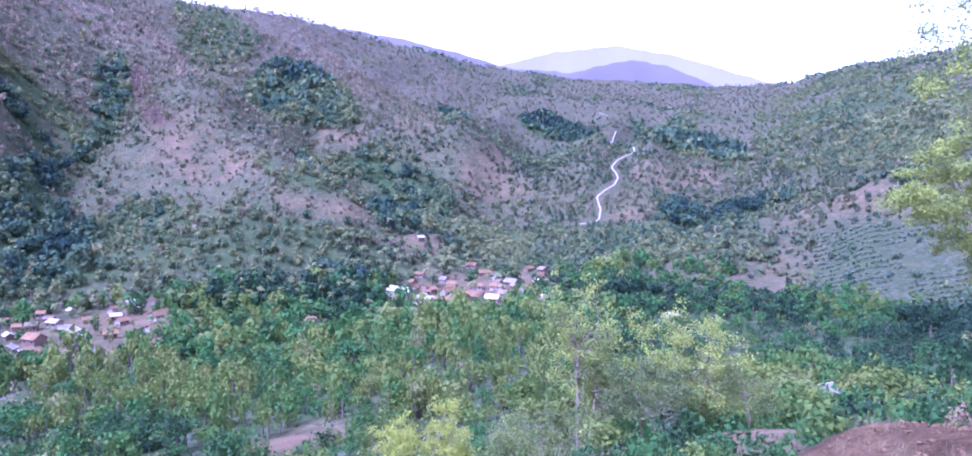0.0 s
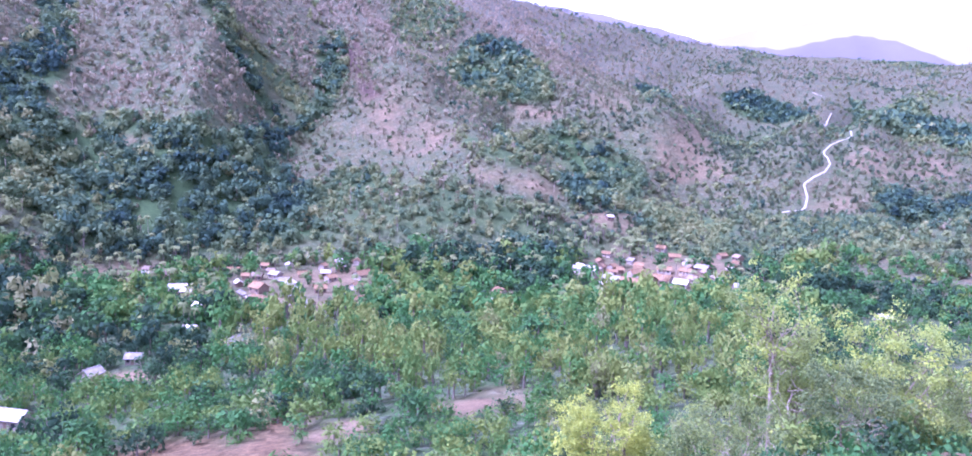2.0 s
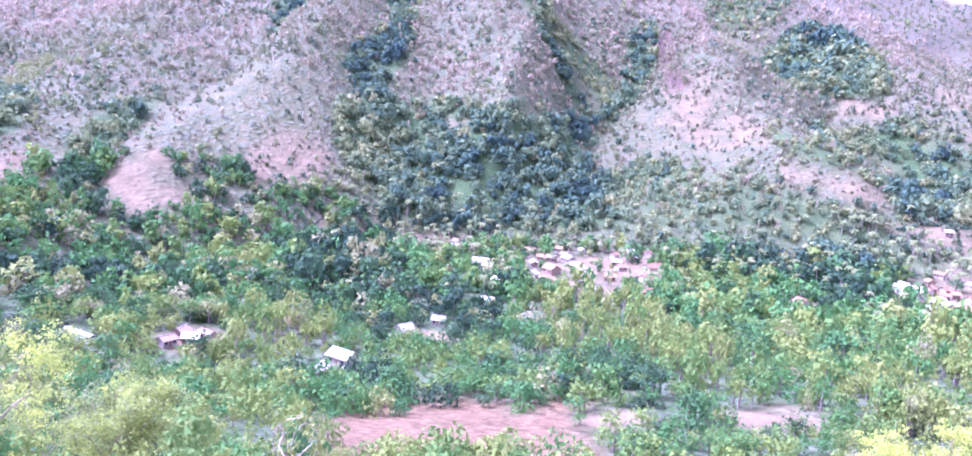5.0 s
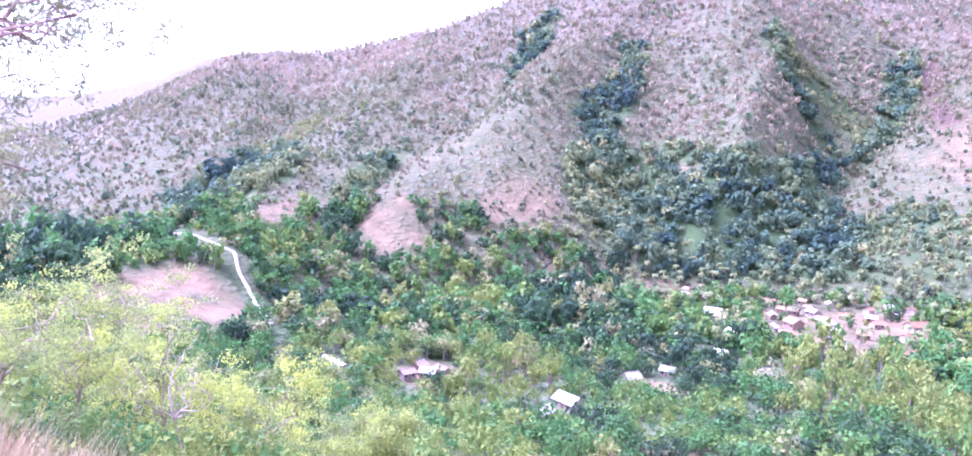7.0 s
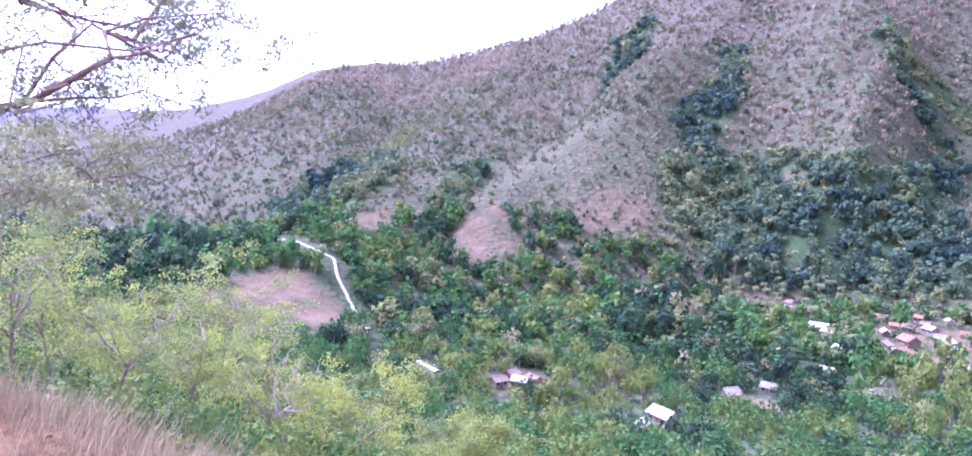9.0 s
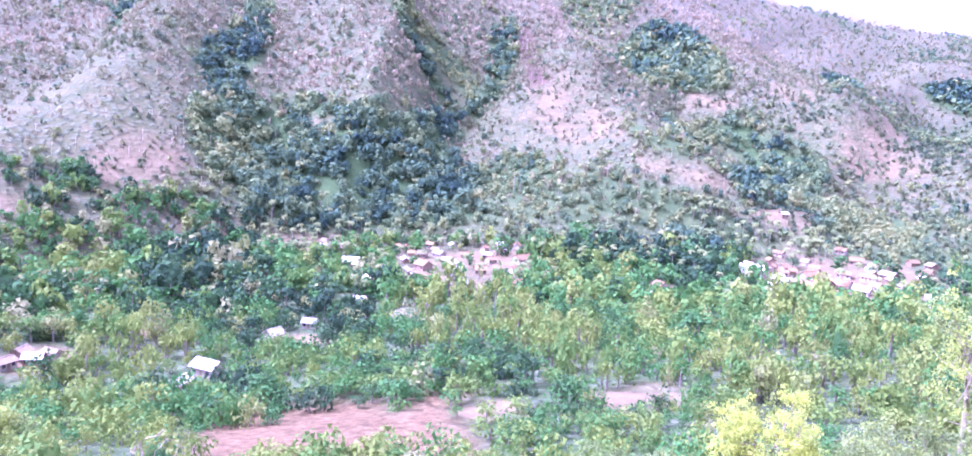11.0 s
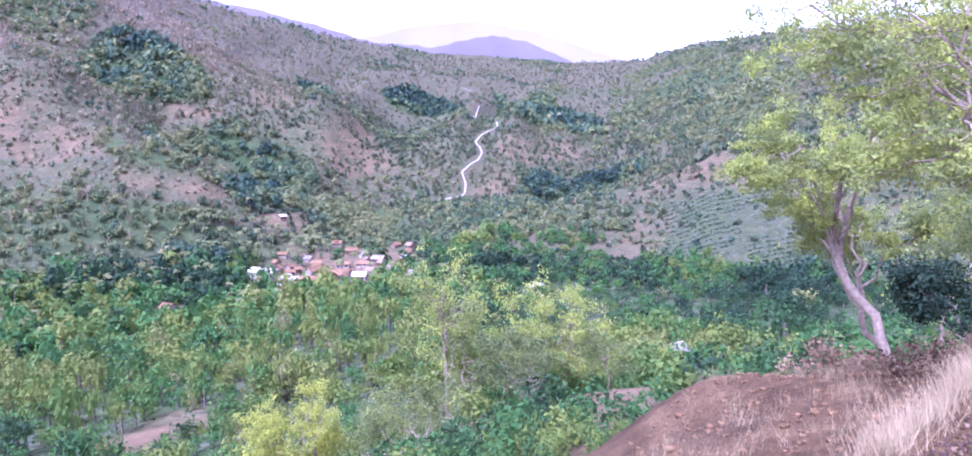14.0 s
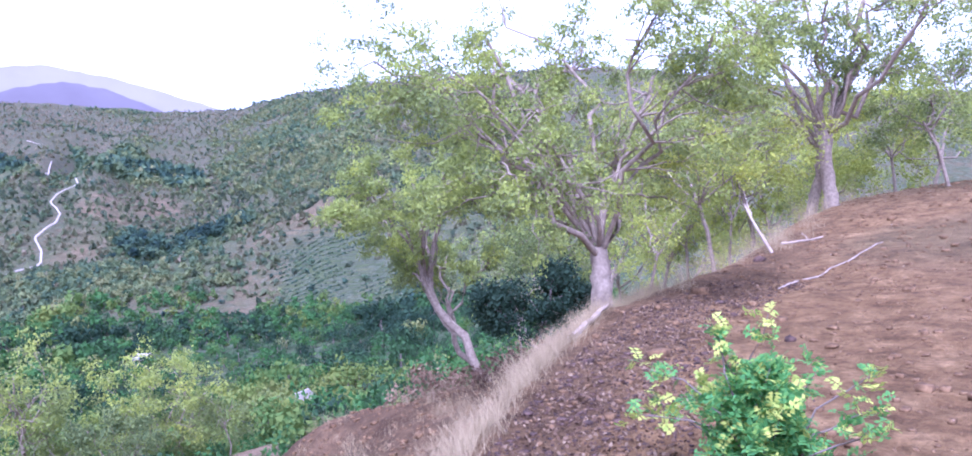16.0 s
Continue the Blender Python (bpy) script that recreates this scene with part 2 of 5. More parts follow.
DROP_S = [-400, -60, -12, 0, 0.5, 2, 7, 30, 60, 110, 200, 330, 420]
DROP_Z = [16, 5, 0.4, 0, -0.25, -1.5, -3.8, -14, -27.5, -42, -56, -67, -69]


def lattice(ix, iy, seed):
    h = (ix.astype(np.int64) * 374761393 + iy.astype(np.int64) * 668265263 + seed * 974634721) & 0xFFFFFFFF
    h = ((h ^ (h >> 13)) * 1274126177) & 0xFFFFFFFF
    return ((h ^ (h >> 16)) & 0xFFFF) / 65535.0


def rough(x, y, size, seed=0, octaves=4, gain=0.5):
    """Smooth random relief between -1 and 1."""
    total, amp, norm = 0.0, 1.0, 0.0
    for o in range(octaves):
        u, v = x / size, y / size
        iu, iv = np.floor(u), np.floor(v)
        fu, fv = u - iu, v - iv
        fu, fv = fu * fu * (3 - 2 * fu), fv * fv * (3 - 2 * fv)
        a, b = lattice(iu, iv, seed + o), lattice(iu + 1, iv, seed + o)
        c, d = lattice(iu, iv + 1, seed + o), lattice(iu + 1, iv + 1, seed + o)
        total = total + amp * ((a + (b - a) * fu) * (1 - fv) + (c + (d - c) * fu) * fv)
        norm, amp, size = norm + amp, amp * gain, size * 0.5
    return 2 * total / norm - 1


def smooth(a, b, x):
    t = np.clip((x - a) / (b - a), 0, 1)
    return t * t * (3 - 2 * t)


# knolls and spurs: bearing, range, half width, half depth (m), height (m)
KNOLLS = [(14, 520, 75, 70, 26), (-27, 480, 140, 75, 24), (20, 690, 55, 110, 26), (2, 800, 120, 90, 22), (-14, 900, 120, 90, 18), (80, 330, 60, 70, 16), (61, 520, 55, 90, 16), (51, 560, 45, 100, 18), (36, 760, 45, 170, 28), (-17, 40, 10, 9, 2.8), (-29, 15, 3.5, 3.5, 0.6), (-26, 14.6, 1.5, 2.4, 0.5)]


FOLDS = []


class Line:
    """A polyline on the plan, with the distance to it."""

    def __init__(self, p):
        self.p = np.asarray(p, float)
        self.low, self.high = self.p.min(0), self.p.max(0)

    def near(self, x, y, reach):
        return (x > self.low[0] - reach) & (x < self.high[0] + reach) & (y > self.low[1] - reach) & (y < self.high[1] + reach)

    def far_from(self, x, y):
        best = np.full(x.shape, 1e9)
        for a, c in zip(self.p[:-1], self.p[1:]):
            d = c - a
            t = np.clip(((x - a[0]) * d[0] + (y - a[1]) * d[1]) / max(d @ d, 1e-9), 0, 1)
            best = np.minimum(best, np.hypot(x - a[0] - t * d[0], y - a[1] - t * d[1]))
        return best


def polar(x, y):
    return np.degrees(np.arctan2(-x, y)), np.hypot(x, y)


def from_polar(b, r):
    a = np.radians(b)
    return -np.sin(a) * r, np.cos(a) * r


def height(x, y):
    """The ground's height in metres; the viewer stands at z = 0."""
    x, y = np.asarray(x, float), np.asarray(y, float)
    b, r = polar(x, y)
    zf, r_in, r_out = np.interp(b, DEG, FLOOR_Z), np.interp(b, DEG, FLOOR_IN), np.interp(b, DEG, FLOOR_OUT)
    rs, zs = np.interp(b, DEG, SKY_R), np.interp(b, DEG, SKY_R) * np.tan(np.radians(np.interp(b, DEG, SKY_EL))) + EYE
    s = y - np.interp(x, EDGE_X, EDGE_Y)
    near = smooth(60, 260, r)
    s = np.where(s > 0, s * (1 + near * (330 / r_in - 1)), s)
    z = np.interp(s, DROP_S, DROP_Z)
    z = np.where(s > 0, z * (1 + near * (zf / -69 - 1)), z) + np.interp(x, [-2, 0, 3, 7, 12, 15.5, 19, 24, 40], [-0.06, 0, 0.03, -0.12, -0.12, 0.15, 0.58, 0.75, 1.2]) * smooth(14, -3, s)
    z = z + smooth(20, 90, r) * smooth(2, 30, s) * 3.2 * rough(x, y, 55, 3, 4)
    t = np.clip((r - r_out) / (rs - r_out), 0, 1)
    span = zs - zf
    z = np.where(r > r_in, np.minimum(z, zf + 6), z)
    ridge = 1 - 2.4 * np.sqrt(rough(b * 10 + 75 * t, 110 * t + 40, 80, 11, 3, 0.4) ** 2 + 0.012)
    env = np.sin(np.pi * np.clip(t, 0, 1)) ** 0.8
    far = zf + span * (0.82 * t + 0.18 * t * t) + env * span * (0.055 + 0.05 * smooth(8, -2, b)) * (ridge - 0.4) + env * 13 * rough(x, y, 120, 7, 5, 0.5)
    for line, half, lift in FOLDS:
        near_by = np.nonzero(line.near(x, y, 2.2 * half)) if x.ndim else ()
        if x.ndim and not len(near_by[0]):
            continue
        d = line.far_from(x[near_by], y[near_by]) + 0.25 * half * rough(x[near_by], y[near_by], 40, 77, 3)
        fold = np.zeros(x.shape)
        fold[near_by] = lift * np.clip(1 - np.abs(d) / (2 * half), 0, 1) ** 1.5
        far = far + fold * np.minimum(env * 1.6, 1)
    z = z + (far - z) * smooth(-0.02, 0.05, (r - r_out) / (rs - r_out))
    behind = np.clip((r - rs) / 600, 0, 3)
    z = z - behind * np.maximum(span, 40) * 0.35 * smooth(0, 0.5, behind) + smooth(0.8, 1, t) * 6 * rough(x, y, 45, 17, 3)
    for kb, kr, kw, kd, kh in KNOLLS:
        z = z + kh * np.exp(-((b - kb) * np.pi / 180 * r / kw) ** 2 - ((r - kr) / kd) ** 2)
    z = z + (0.06 * rough(x, y, 0.9, 23, 5, 0.7) + 0.03 * np.abs(rough(x, y, 0.5, 29, 3))) * smooth(60, 10, r) + 0.2 * rough(x, y, 2.4, 27, 5, 0.62) * smooth(0.6, 2, s) * smooth(40, 24, r)
    return z


def meets(b, el, start=24.0):
    """The range at which a sight line of that bearing and elevation first meets the ground."""
    r = np.geomspace(start, 3500, 2500)
    x, y = from_polar(b, r)
    hit = height(x, y) > EYE + r * math.tan(radians(el))
    return float(r[np.argmax(hit)]) if hit.any() else float(np.interp(b, DEG, SKY_R))


def plan(points, start=60.0):
    """Places on the land that show at those bearings and elevations."""
    return np.array([from_polar(b, meets(b, el, start)) for b, el in points])


# spurs and gullies of the facing mountain: course, half width (m), lift (m)
for course, half, lift in (
        ([(23.4, 8.3), (21.2, 4.9), (18.2, 1.9), (13.9, -0.8), (10.2, -3.0)], 45, 15),
        ([(21.6, 9.3), (16.8, 5.6), (12.9, 2.7), (9.3, 0.2), (3.8, -1.9), (1.2, -5.0)], 40, -15),
        ([(38.2, 7.7), (37.1, 4.2), (35.5, 1.1)], 50, 14),
        ([(44.6, 8.4), (47.0, 3.4), (44.7, 0.4), (41.3, -4.9), (40.2, -8.2)], 42, -12),
        ([(34.8, 8.9), (32.4, 4.6), (29.8, 1.1), (28.4, -4.1)], 22, -7),
        ([(26.1, 8.2), (26.7, 4.1), (28.8, 0.2)], 28, -10),
        ([(51.7, 6.3), (54.9, 2.2), (59.4, -2.4), (63.3, -6.2)], 45, 13),
        ([(51.9, 9.9), (53.9, 5.4), (57.9, 2.5), (61.5, 0.0), (65.7, -3.1), (66.0, -7.9)], 26, -12),
        ([(60.9, 7.0), (62.7, 4.2), (65.4, 1.2), (70.0, -3.7)], 35, 14),
        ([(69.4, 7.1), (69.5, 3.0), (72.0, -0.5), (76.6, -4.4)], 32, -12),
        ([(73.2, 6.5), (76.8, 2.1), (81.7, -1.3)], 35, 12),
        ([(12.0, 8.1), (9.2, 4.9), (6.9, 3.3), (1.5, 1.9), (-3.8, -1.4)], 50, 16),
        ([(10.6, 0.7), (5.5, -2.1), (0.9, -3.6), (-4.5, -5.7)], 35, -9),
        ([(-11.4, 4.1), (-18.5, 2.0), (-20.8, -0.8), (-13.1, -3.1)], 60, -14)):
    FOLDS.append((Line(plan(course)), half, lift))


class Zone:
    """An oval of the land, given by the bearings and elevations that it spans."""

    def __init__(self, b, el, db, de):
        lo, hi = meets(b, el - de), meets(b, el + de)
        self.b, self.db, self.r, self.dr = b, db, (lo + hi) / 2, max((hi - lo) / 2, 9.0)

    def share(self, x, y, jag=0.0):
        b, r = polar(x, y)
        return smooth(1.12, 0.82, np.hypot((b - self.b) / self.db, (r - self.r) / self.dr) + jag)


class Area:
    """A patch of the land inside an outline, given by bearings and elevations."""

    def __init__(self, *points):
        p = plan(points)
        self.edge = Line(np.vstack([p, p[:1]]))

    def share(self, x, y, jag=0.0):
        x, y = np.asarray(x, float), np.asarray(y, float)
        out = np.zeros(x.shape)
        at = np.nonzero(self.edge.near(x, y, 30))
        if len(at[0]):
            u, w = x[at], y[at]
            odd = np.zeros(u.shape, bool)
            for a, c in zip(self.edge.p[:-1], self.edge.p[1:]):
                cross = (a[1] > w) != (c[1] > w)
                odd ^= cross & (u < (c[0] - a[0]) * (w - a[1]) / (c[1] - a[1] + 1e-12) + a[0])
            d = self.edge.far_from(u, w) * np.where(odd, 1, -1)
            out[at] = smooth(-7, 7, d - 20 * (jag[at] if np.ndim(jag) else jag))
        return out


FOREST = [
    Area((49.1, 0.5), (47.0, 2.5), (44.3, 0.9), (41.6, 1.6), (37.8, 0.7), (34.1, 0.7), (30.3, 1.0), (28.8, 0.2), (30.1, -1.8), (28.0, -3.6), (26.9, -5.9), (28.7, -7.5), (32.5, -8.0), (38.7, -8.4), (42.0, -8.8), (44.4, -7.9), (45.4, -5.6), (47.2, -4.8), (48.6, -2.6)),
    Area((45.7, 2.1), (47.4, 1.1), (48.9, 3.2), (47.9, 5.0), (45.8, 7.0), (45.5, 8.8), (43.3, 9.0), (43.6, 5.9), (44.4, 3.6)),
    Area((35.6, 9.7), (34.0, 9.9), (32.0, 5.5), (30.4, 2.4), (28.8, 1.1), (30.3, 1.0), (32.4, 3.7), (34.4, 6.7)),
    Area((27.9, 7.2), (25.9, 8.6), (25.3, 5.1), (26.6, 2.2), (28.3, 0.5), (29.7, 0.4), (28.0, 3.1), (27.3, 5.4)),
    Area((19.9, 6.1), (17.8, 7.3), (15.7, 8.2), (13.1, 8.1), (11.3, 6.7), (9.8, 5.0), (10.5, 3.7), (13.0, 3.5), (15.7, 3.8), (17.1, 4.7)),
    Area((14.2, 1.9), (10.8, 2.1), (7.9, 2.1), (6.1, 0.5), (4.0, -0.2), (2.7, -1.8), (3.2, -3.6), (6.1, -2.6), (7.8, -1.8), (10.0, -0.7), (11.8, 0.0), (13.5, 0.1)),
    Area((9.0, -2.4), (6.1, -2.6), (3.2, -4.0), (0.5, -4.5), (-0.7, -5.6), (2.2, -5.7), (4.6, -5.0), (7.5, -4.3)),
    Area((53.9, -9.9), (51.0, -9.7), (46.6, -9.8), (44.7, -11.6), (46.0, -13.5), (48.2, -14.0), (51.3, -13.5), (53.4, -11.7)),
    Area((3.5, 4.9), (1.7, 4.6), (1.2, 3.9), (3.0, 4.0)),
    Area((21.8, -8.4), (17.7, -7.7), (14.0, -7.5), (11.0, -6.9), (8.3, -8.2), (9.8, -10.2), (13.8, -9.8), (18.4, -9.9), (21.7, -10.2)),
    Area((65.5, -8.3), (67.0, -6.0), (66.9, -3.6), (65.2, -2.1), (63.4, -0.6), (61.5, 0.5), (60.6, 0.0), (61.9, -1.5), (64.2, -3.5), (65.1, -5.9), (64.4, -7.8)),
    Area((77.5, -6.1), (78.4, -4.5), (76.6, -3.0), (73.9, -1.5), (71.0, -0.7), (69.1, -0.8), (70.0, -2.8), (72.4, -3.8), (74.7, -4.8), (76.5, -6.4)),
    Area((87.6, -8.7), (86.3, -10.0), (82.9, -9.2), (79.3, -7.8), (77.4, -6.9), (79.3, -6.8), (82.0, -7.8), (84.6, -7.3), (86.8, -7.3)),
    Area((95.5, -6.0), (92.1, -5.9), (90.9, -6.9), (87.6, -7.8), (90.1, -7.9), (94.4, -7.3)),
    Area((53.2, 8.5), (51.5, 10.7), (50.3, 11.1), (50.5, 9.0), (52.2, 6.8), (53.9, 4.9), (54.0, 6.7)),
    Area((73.4, -7.9), (72.5, -8.3), (70.1, -12.3), (68.6, -14.2), (69.5, -15.3), (72.0, -15.4), (73.9, -15.2), (71.5, -14.2), (70.8, -13.3), (72.6, -10.0)),
    Area((-2.2, 4.6), (-5.4, 4.8), (-7.2, 3.6), (-8.6, 3.1), (-5.8, 2.6), (-3.0, 3.3)),
    Area((-11.0, 4.5), (-14.3, 4.0), (-18.5, 2.5), (-19.4, 1.0), (-16.1, 1.4), (-12.3, 2.6)),
    Area((-30.1, -10.7), (-30.6, -8.9), (-33.2, -7.8), (-35.0, -9.2), (-35.5, -12.8), (-33.8, -13.7), (-31.1, -13.0)),
    Area((-19.7, -13.7), (-25.5, -12.2), (-30.2, -13.0), (-34.6, -13.7), (-36.0, -14.5), (-27.9, -14.6), (-20.7, -15.5)),
    Area((-12.7, -2.1), (-14.1, -1.7), (-16.0, -2.7), (-19.4, -2.2), (-21.8, -0.9), (-22.7, -1.8), (-19.9, -2.7), (-16.0, -4.2), (-13.1, -3.6)),
]
KNOLL = Area((24.0, -5.2), (20.6, -1.8), (15.0, -3.0), (10.1, -3.9), (11.0, -6.7), (17.7, -7.4), (22.3, -8.4), (25.7, -7.7))
GROVE = [
    Area((64.7, -9.6), (60.5, -9.5), (56.7, -8.7), (52.7, -8.6), (48.4, -9.0), (43.8, -9.5), (41.0, -10.1), (39.0, -11.9), (44.6, -13.5), (54.7, -11.0), (60.5, -12.0), (64.7, -11.8)),
    Area((18.6, 1.8), (15.4, 0.9), (11.7, -0.6), (8.9, -3.3), (10.3, -2.1), (13.8, -1.1), (16.6, -0.1)),
    Area((29.0, -3.2), (25.3, -1.5), (22.9, -1.8), (23.7, -3.7), (25.4, -5.8), (27.3, -6.5)),
    Area((33.6, 8.1), (31.6, 6.9), (29.1, 4.8), (27.1, 2.7), (28.4, 1.5), (30.4, 2.9), (32.5, 5.0)),
    Area((62.9, -2.4), (60.1, -1.2), (56.0, -0.5), (55.6, -1.9), (58.3, -4.0), (60.5, -3.7)),
    Area((-4.6, -4.7), (-8.4, -3.9), (-11.2, -4.0), (-16.0, -4.3), (-18.4, -5.8), (-16.9, -8.9), (-15.4, -11.3), (-11.0, -10.7), (-9.2, -8.2), (-6.4, -6.7)),
    Area((-20.0, 5.3), (-23.7, 7.0), (-30.0, 6.9), (-33.5, 5.9), (-34.4, 1.6), (-27.4, 0.4), (-23.2, -0.2), (-19.9, 2.0)),
    Area((6.0, -3.4), (0.8, -3.1), (-2.7, -4.2), (-4.6, -4.7), (-4.5, -6.2), (-0.8, -6.0), (1.8, -5.6), (5.2, -4.1)),
    Area((22.7, 12.1), (19.1, 12.4), (16.9, 9.9), (17.3, 7.2), (20.1, 6.2), (22.3, 8.7)),
    Area((25.8, -1.7), (22.4, -2.1), (17.4, -2.1), (13.6, -3.5), (10.7, -5.4), (11.2, -7.3), (15.5, -7.8), (22.4, -7.7), (25.5, -6.2)),
    Area((71.7, -9.0), (66.9, -8.4), (60.2, -8.1), (53.1, -7.6), (48.0, -9.1), (46.0, -12.4), (52.8, -13.2), (59.9, -13.3), (66.7, -13.1), (69.7, -12.3)),
    Area((58.0, -3.2), (56.2, -3.1), (55.6, -4.5), (58.0, -4.4)),
    Area((72.5, -1.0), (70.1, 0.6), (68.3, 2.3), (67.3, 1.6), (69.2, 0.0), (71.0, -0.9)),
]
SOIL = [
    Area((24.3, 3.3), (23.0, 4.8), (20.7, 4.0), (18.2, 1.9), (16.6, 0.1), (19.8, -0.6), (22.6, 0.2), (25.0, 0.9)),
    Area((15.6, -1.1), (12.4, -1.8), (9.4, -2.7), (9.7, -3.5), (13.2, -3.0), (15.5, -2.1)),
    Area((12.4, 3.4), (9.6, 3.3), (8.3, 2.7), (10.3, 2.1), (12.5, 2.5)),
    Area((6.9, 4.3), (4.2, 4.5), (3.4, 3.8), (5.6, 3.2)),
    Area((8.2, -5.3), (5.5, -4.2), (2.3, -4.7), (3.0, -5.7), (6.5, -6.1)),
    Area((64.7, -5.4), (61.9, -5.0), (59.0, -5.7), (58.6, -7.4), (61.2, -8.1), (64.7, -7.8)),
    Area((53.6, -4.0), (51.5, -2.3), (49.8, -2.7), (49.8, -4.9), (53.1, -5.5)),
    Area((41.0, -0.0), (39.2, -0.0), (39.6, -0.7), (40.8, -0.7)),
    Area((1.9, 0.8), (-1.4, 2.3), (-2.5, -1.3), (0.5, -1.6)),
    Area((71.8, -5.0), (69.0, -3.8), (69.2, -4.7), (70.8, -6.2), (72.5, -6.1)),
    Area((63.7, -5.0), (61.8, -2.9), (59.8, -5.2), (59.2, -7.1), (63.1, -7.9), (64.3, -6.9)),
    Area((83.7, -11.0), (80.6, -9.2), (76.5, -8.7), (74.1, -10.5), (72.5, -12.8), (76.3, -14.3), (80.0, -15.2), (82.3, -14.2), (81.5, -12.4)),
    Area((55.7, -3.1), (53.0, -1.5), (51.2, -1.9), (51.0, -4.7), (54.6, -5.8)),
    Area((-10.8, 0.3), (-13.2, 1.0), (-17.1, 0.7), (-18.0, -0.7), (-14.1, -1.3), (-11.3, -0.7)),
    Area((-8.9, -2.4), (-11.3, -2.2), (-12.9, -3.1), (-9.1, -3.6)),
    Area((-22.0, -2.3), (-25.1, -1.3), (-28.3, -1.1), (-30.5, -1.9), (-28.3, -2.8), (-24.1, -3.4), (-22.2, -3.8)),
    Area((-19.1, -7.3), (-22.2, -5.1), (-24.6, -4.6), (-23.6, -6.6), (-21.0, -9.0), (-19.3, -8.5)),
    Area((1.5, 0.5), (-2.0, 0.9), (-3.8, -1.0), (-0.1, -1.3)),
]
SOIL += [Area((-7.8, -21.7), (-10.7, -19.6), (-15.5, -18.7), (-18.1, -18.4), (-17.9, -19.6), (-14.9, -20.8), (-13.7, -23.1), (-8.3, -23.3)), Area((47.9, -23.7), (46.1, -22.8), (42.4, -22.8), (38.5, -22.0), (35.6, -21.9), (34.4, -23.4), (33.0, -23.6), (32.0, -21.8), (30.9, -21.6), (29.6, -23.0), (28.6, -25.6), (48.7, -25.7)), Area((-17.8, -17.6), (-20.7, -18.0), (-22.9, -18.5), (-22.6, -19.0), (-20.5, -18.7), (-18.2, -18.2)), Area((60.9, -16.5), (58.2, -16.3), (56.6, -16.8), (57.0, -18.0), (60.1, -17.8)), Area((17.8, -19.5), (14.2, -18.5), (10.1, -18.5), (10.4, -19.4), (14.9, -20.2), (17.8, -20.2))]
SOIL += [Zone(*q) for q in [(79.8, -11.8, 4.0, 1.6), (25.3, -21.3, 2.6, 0.5), (51.6, -15.5, 1.2, 0.5), (58.3, -17.0, 1.9, 1.0), (40.9, -16.6, 2.3, 0.6), (33.2, -15.0, 1.1, 0.8), (-20, -18.6, 3.4, 0.5)]]
SCAR = [
    Area((25.8, 7.3), (24.7, 7.7), (23.8, 5.4), (22.9, 3.9), (24.3, 3.3), (25.3, 5.1)),
]
SCAR += [Area((47.9, -23.7), (46.1, -21.2), (42.4, -21.4), (38.5, -20.7), (34.6, -20.6), (33.2, -22.3), (31.6, -20.4), (29.7, -19.0), (28.6, -20.2), (29.6, -23.0), (28.6, -25.6), (48.7, -25.7))]
GRASS = [
    Area((58.7, 1.0), (52.9, 3.7), (49.6, 3.1), (49.0, -0.8), (52.8, -2.4), (57.5, -4.0), (62.6, -3.4), (61.2, -0.9)),
    Area((65.3, -1.1), (56.0, 2.1), (50.1, 2.3), (50.3, -0.9), (57.6, -2.7), (62.4, -2.1)),
    Area((69.6, -6.8), (69.0, -4.6), (65.7, -2.6), (64.7, -2.1), (66.6, -4.6), (66.9, -7.0), (65.5, -8.3), (68.8, -9.2), (70.8, -8.1)),
    Area((5.3, 1.4), (1.0, 2.0), (0.5, -0.4), (4.2, -0.5)),
    Area((27.0, 1.3), (24.6, 1.9), (22.6, -0.3), (18.8, -0.7), (19.6, -1.7), (23.4, -1.3), (26.3, -1.3)),
    Area((92.8, -8.6), (88.0, -8.7), (86.8, -10.0), (90.1, -10.8), (92.8, -9.8)),
]
YELLOW = [
    Area((34.6, -13.6), (26.8, -12.8), (21.8, -14.0), (24.0, -16.6), (30.9, -17.2), (33.9, -15.9)),
    Area((24.0, -16.6), (19.2, -15.6), (14.4, -16.8), (16.0, -18.8), (21.4, -18.2)),
    Area((14.3, -17.2), (4.0, -13.2), (-3.9, -11.6), (-4.7, -16.9), (5.3, -18.6)),
    Area((6.5, -12.3), (2.3, -11.1), (-0.5, -12.3), (1.8, -14.5), (5.8, -14.8)),
    Area((54.6, -16.0), (51.2, -15.7), (48.1, -17.6), (51.2, -19.7), (55.0, -18.6)),
]
LUSH = [
    Area((40.7, -17.1), (34.3, -17.1), (29.3, -18.4), (33.6, -21.0), (42.4, -21.0), (46.7, -19.4), (44.4, -17.6)),
    Area((19.3, -14.7), (15.7, -13.5), (6.4, -13.2), (7.0, -15.6), (13.4, -17.3), (18.2, -16.4)),
    Area((57.5, -15.1), (52.5, -15.9), (53.3, -18.7), (56.6, -20.1), (60.5, -22.2), (64.5, -19.7), (60.5, -17.7)),
    Area((28.5, -21.1), (20.7, -19.9), (15.8, -21.0), (18.4, -23.6), (29.2, -24.8)),
]
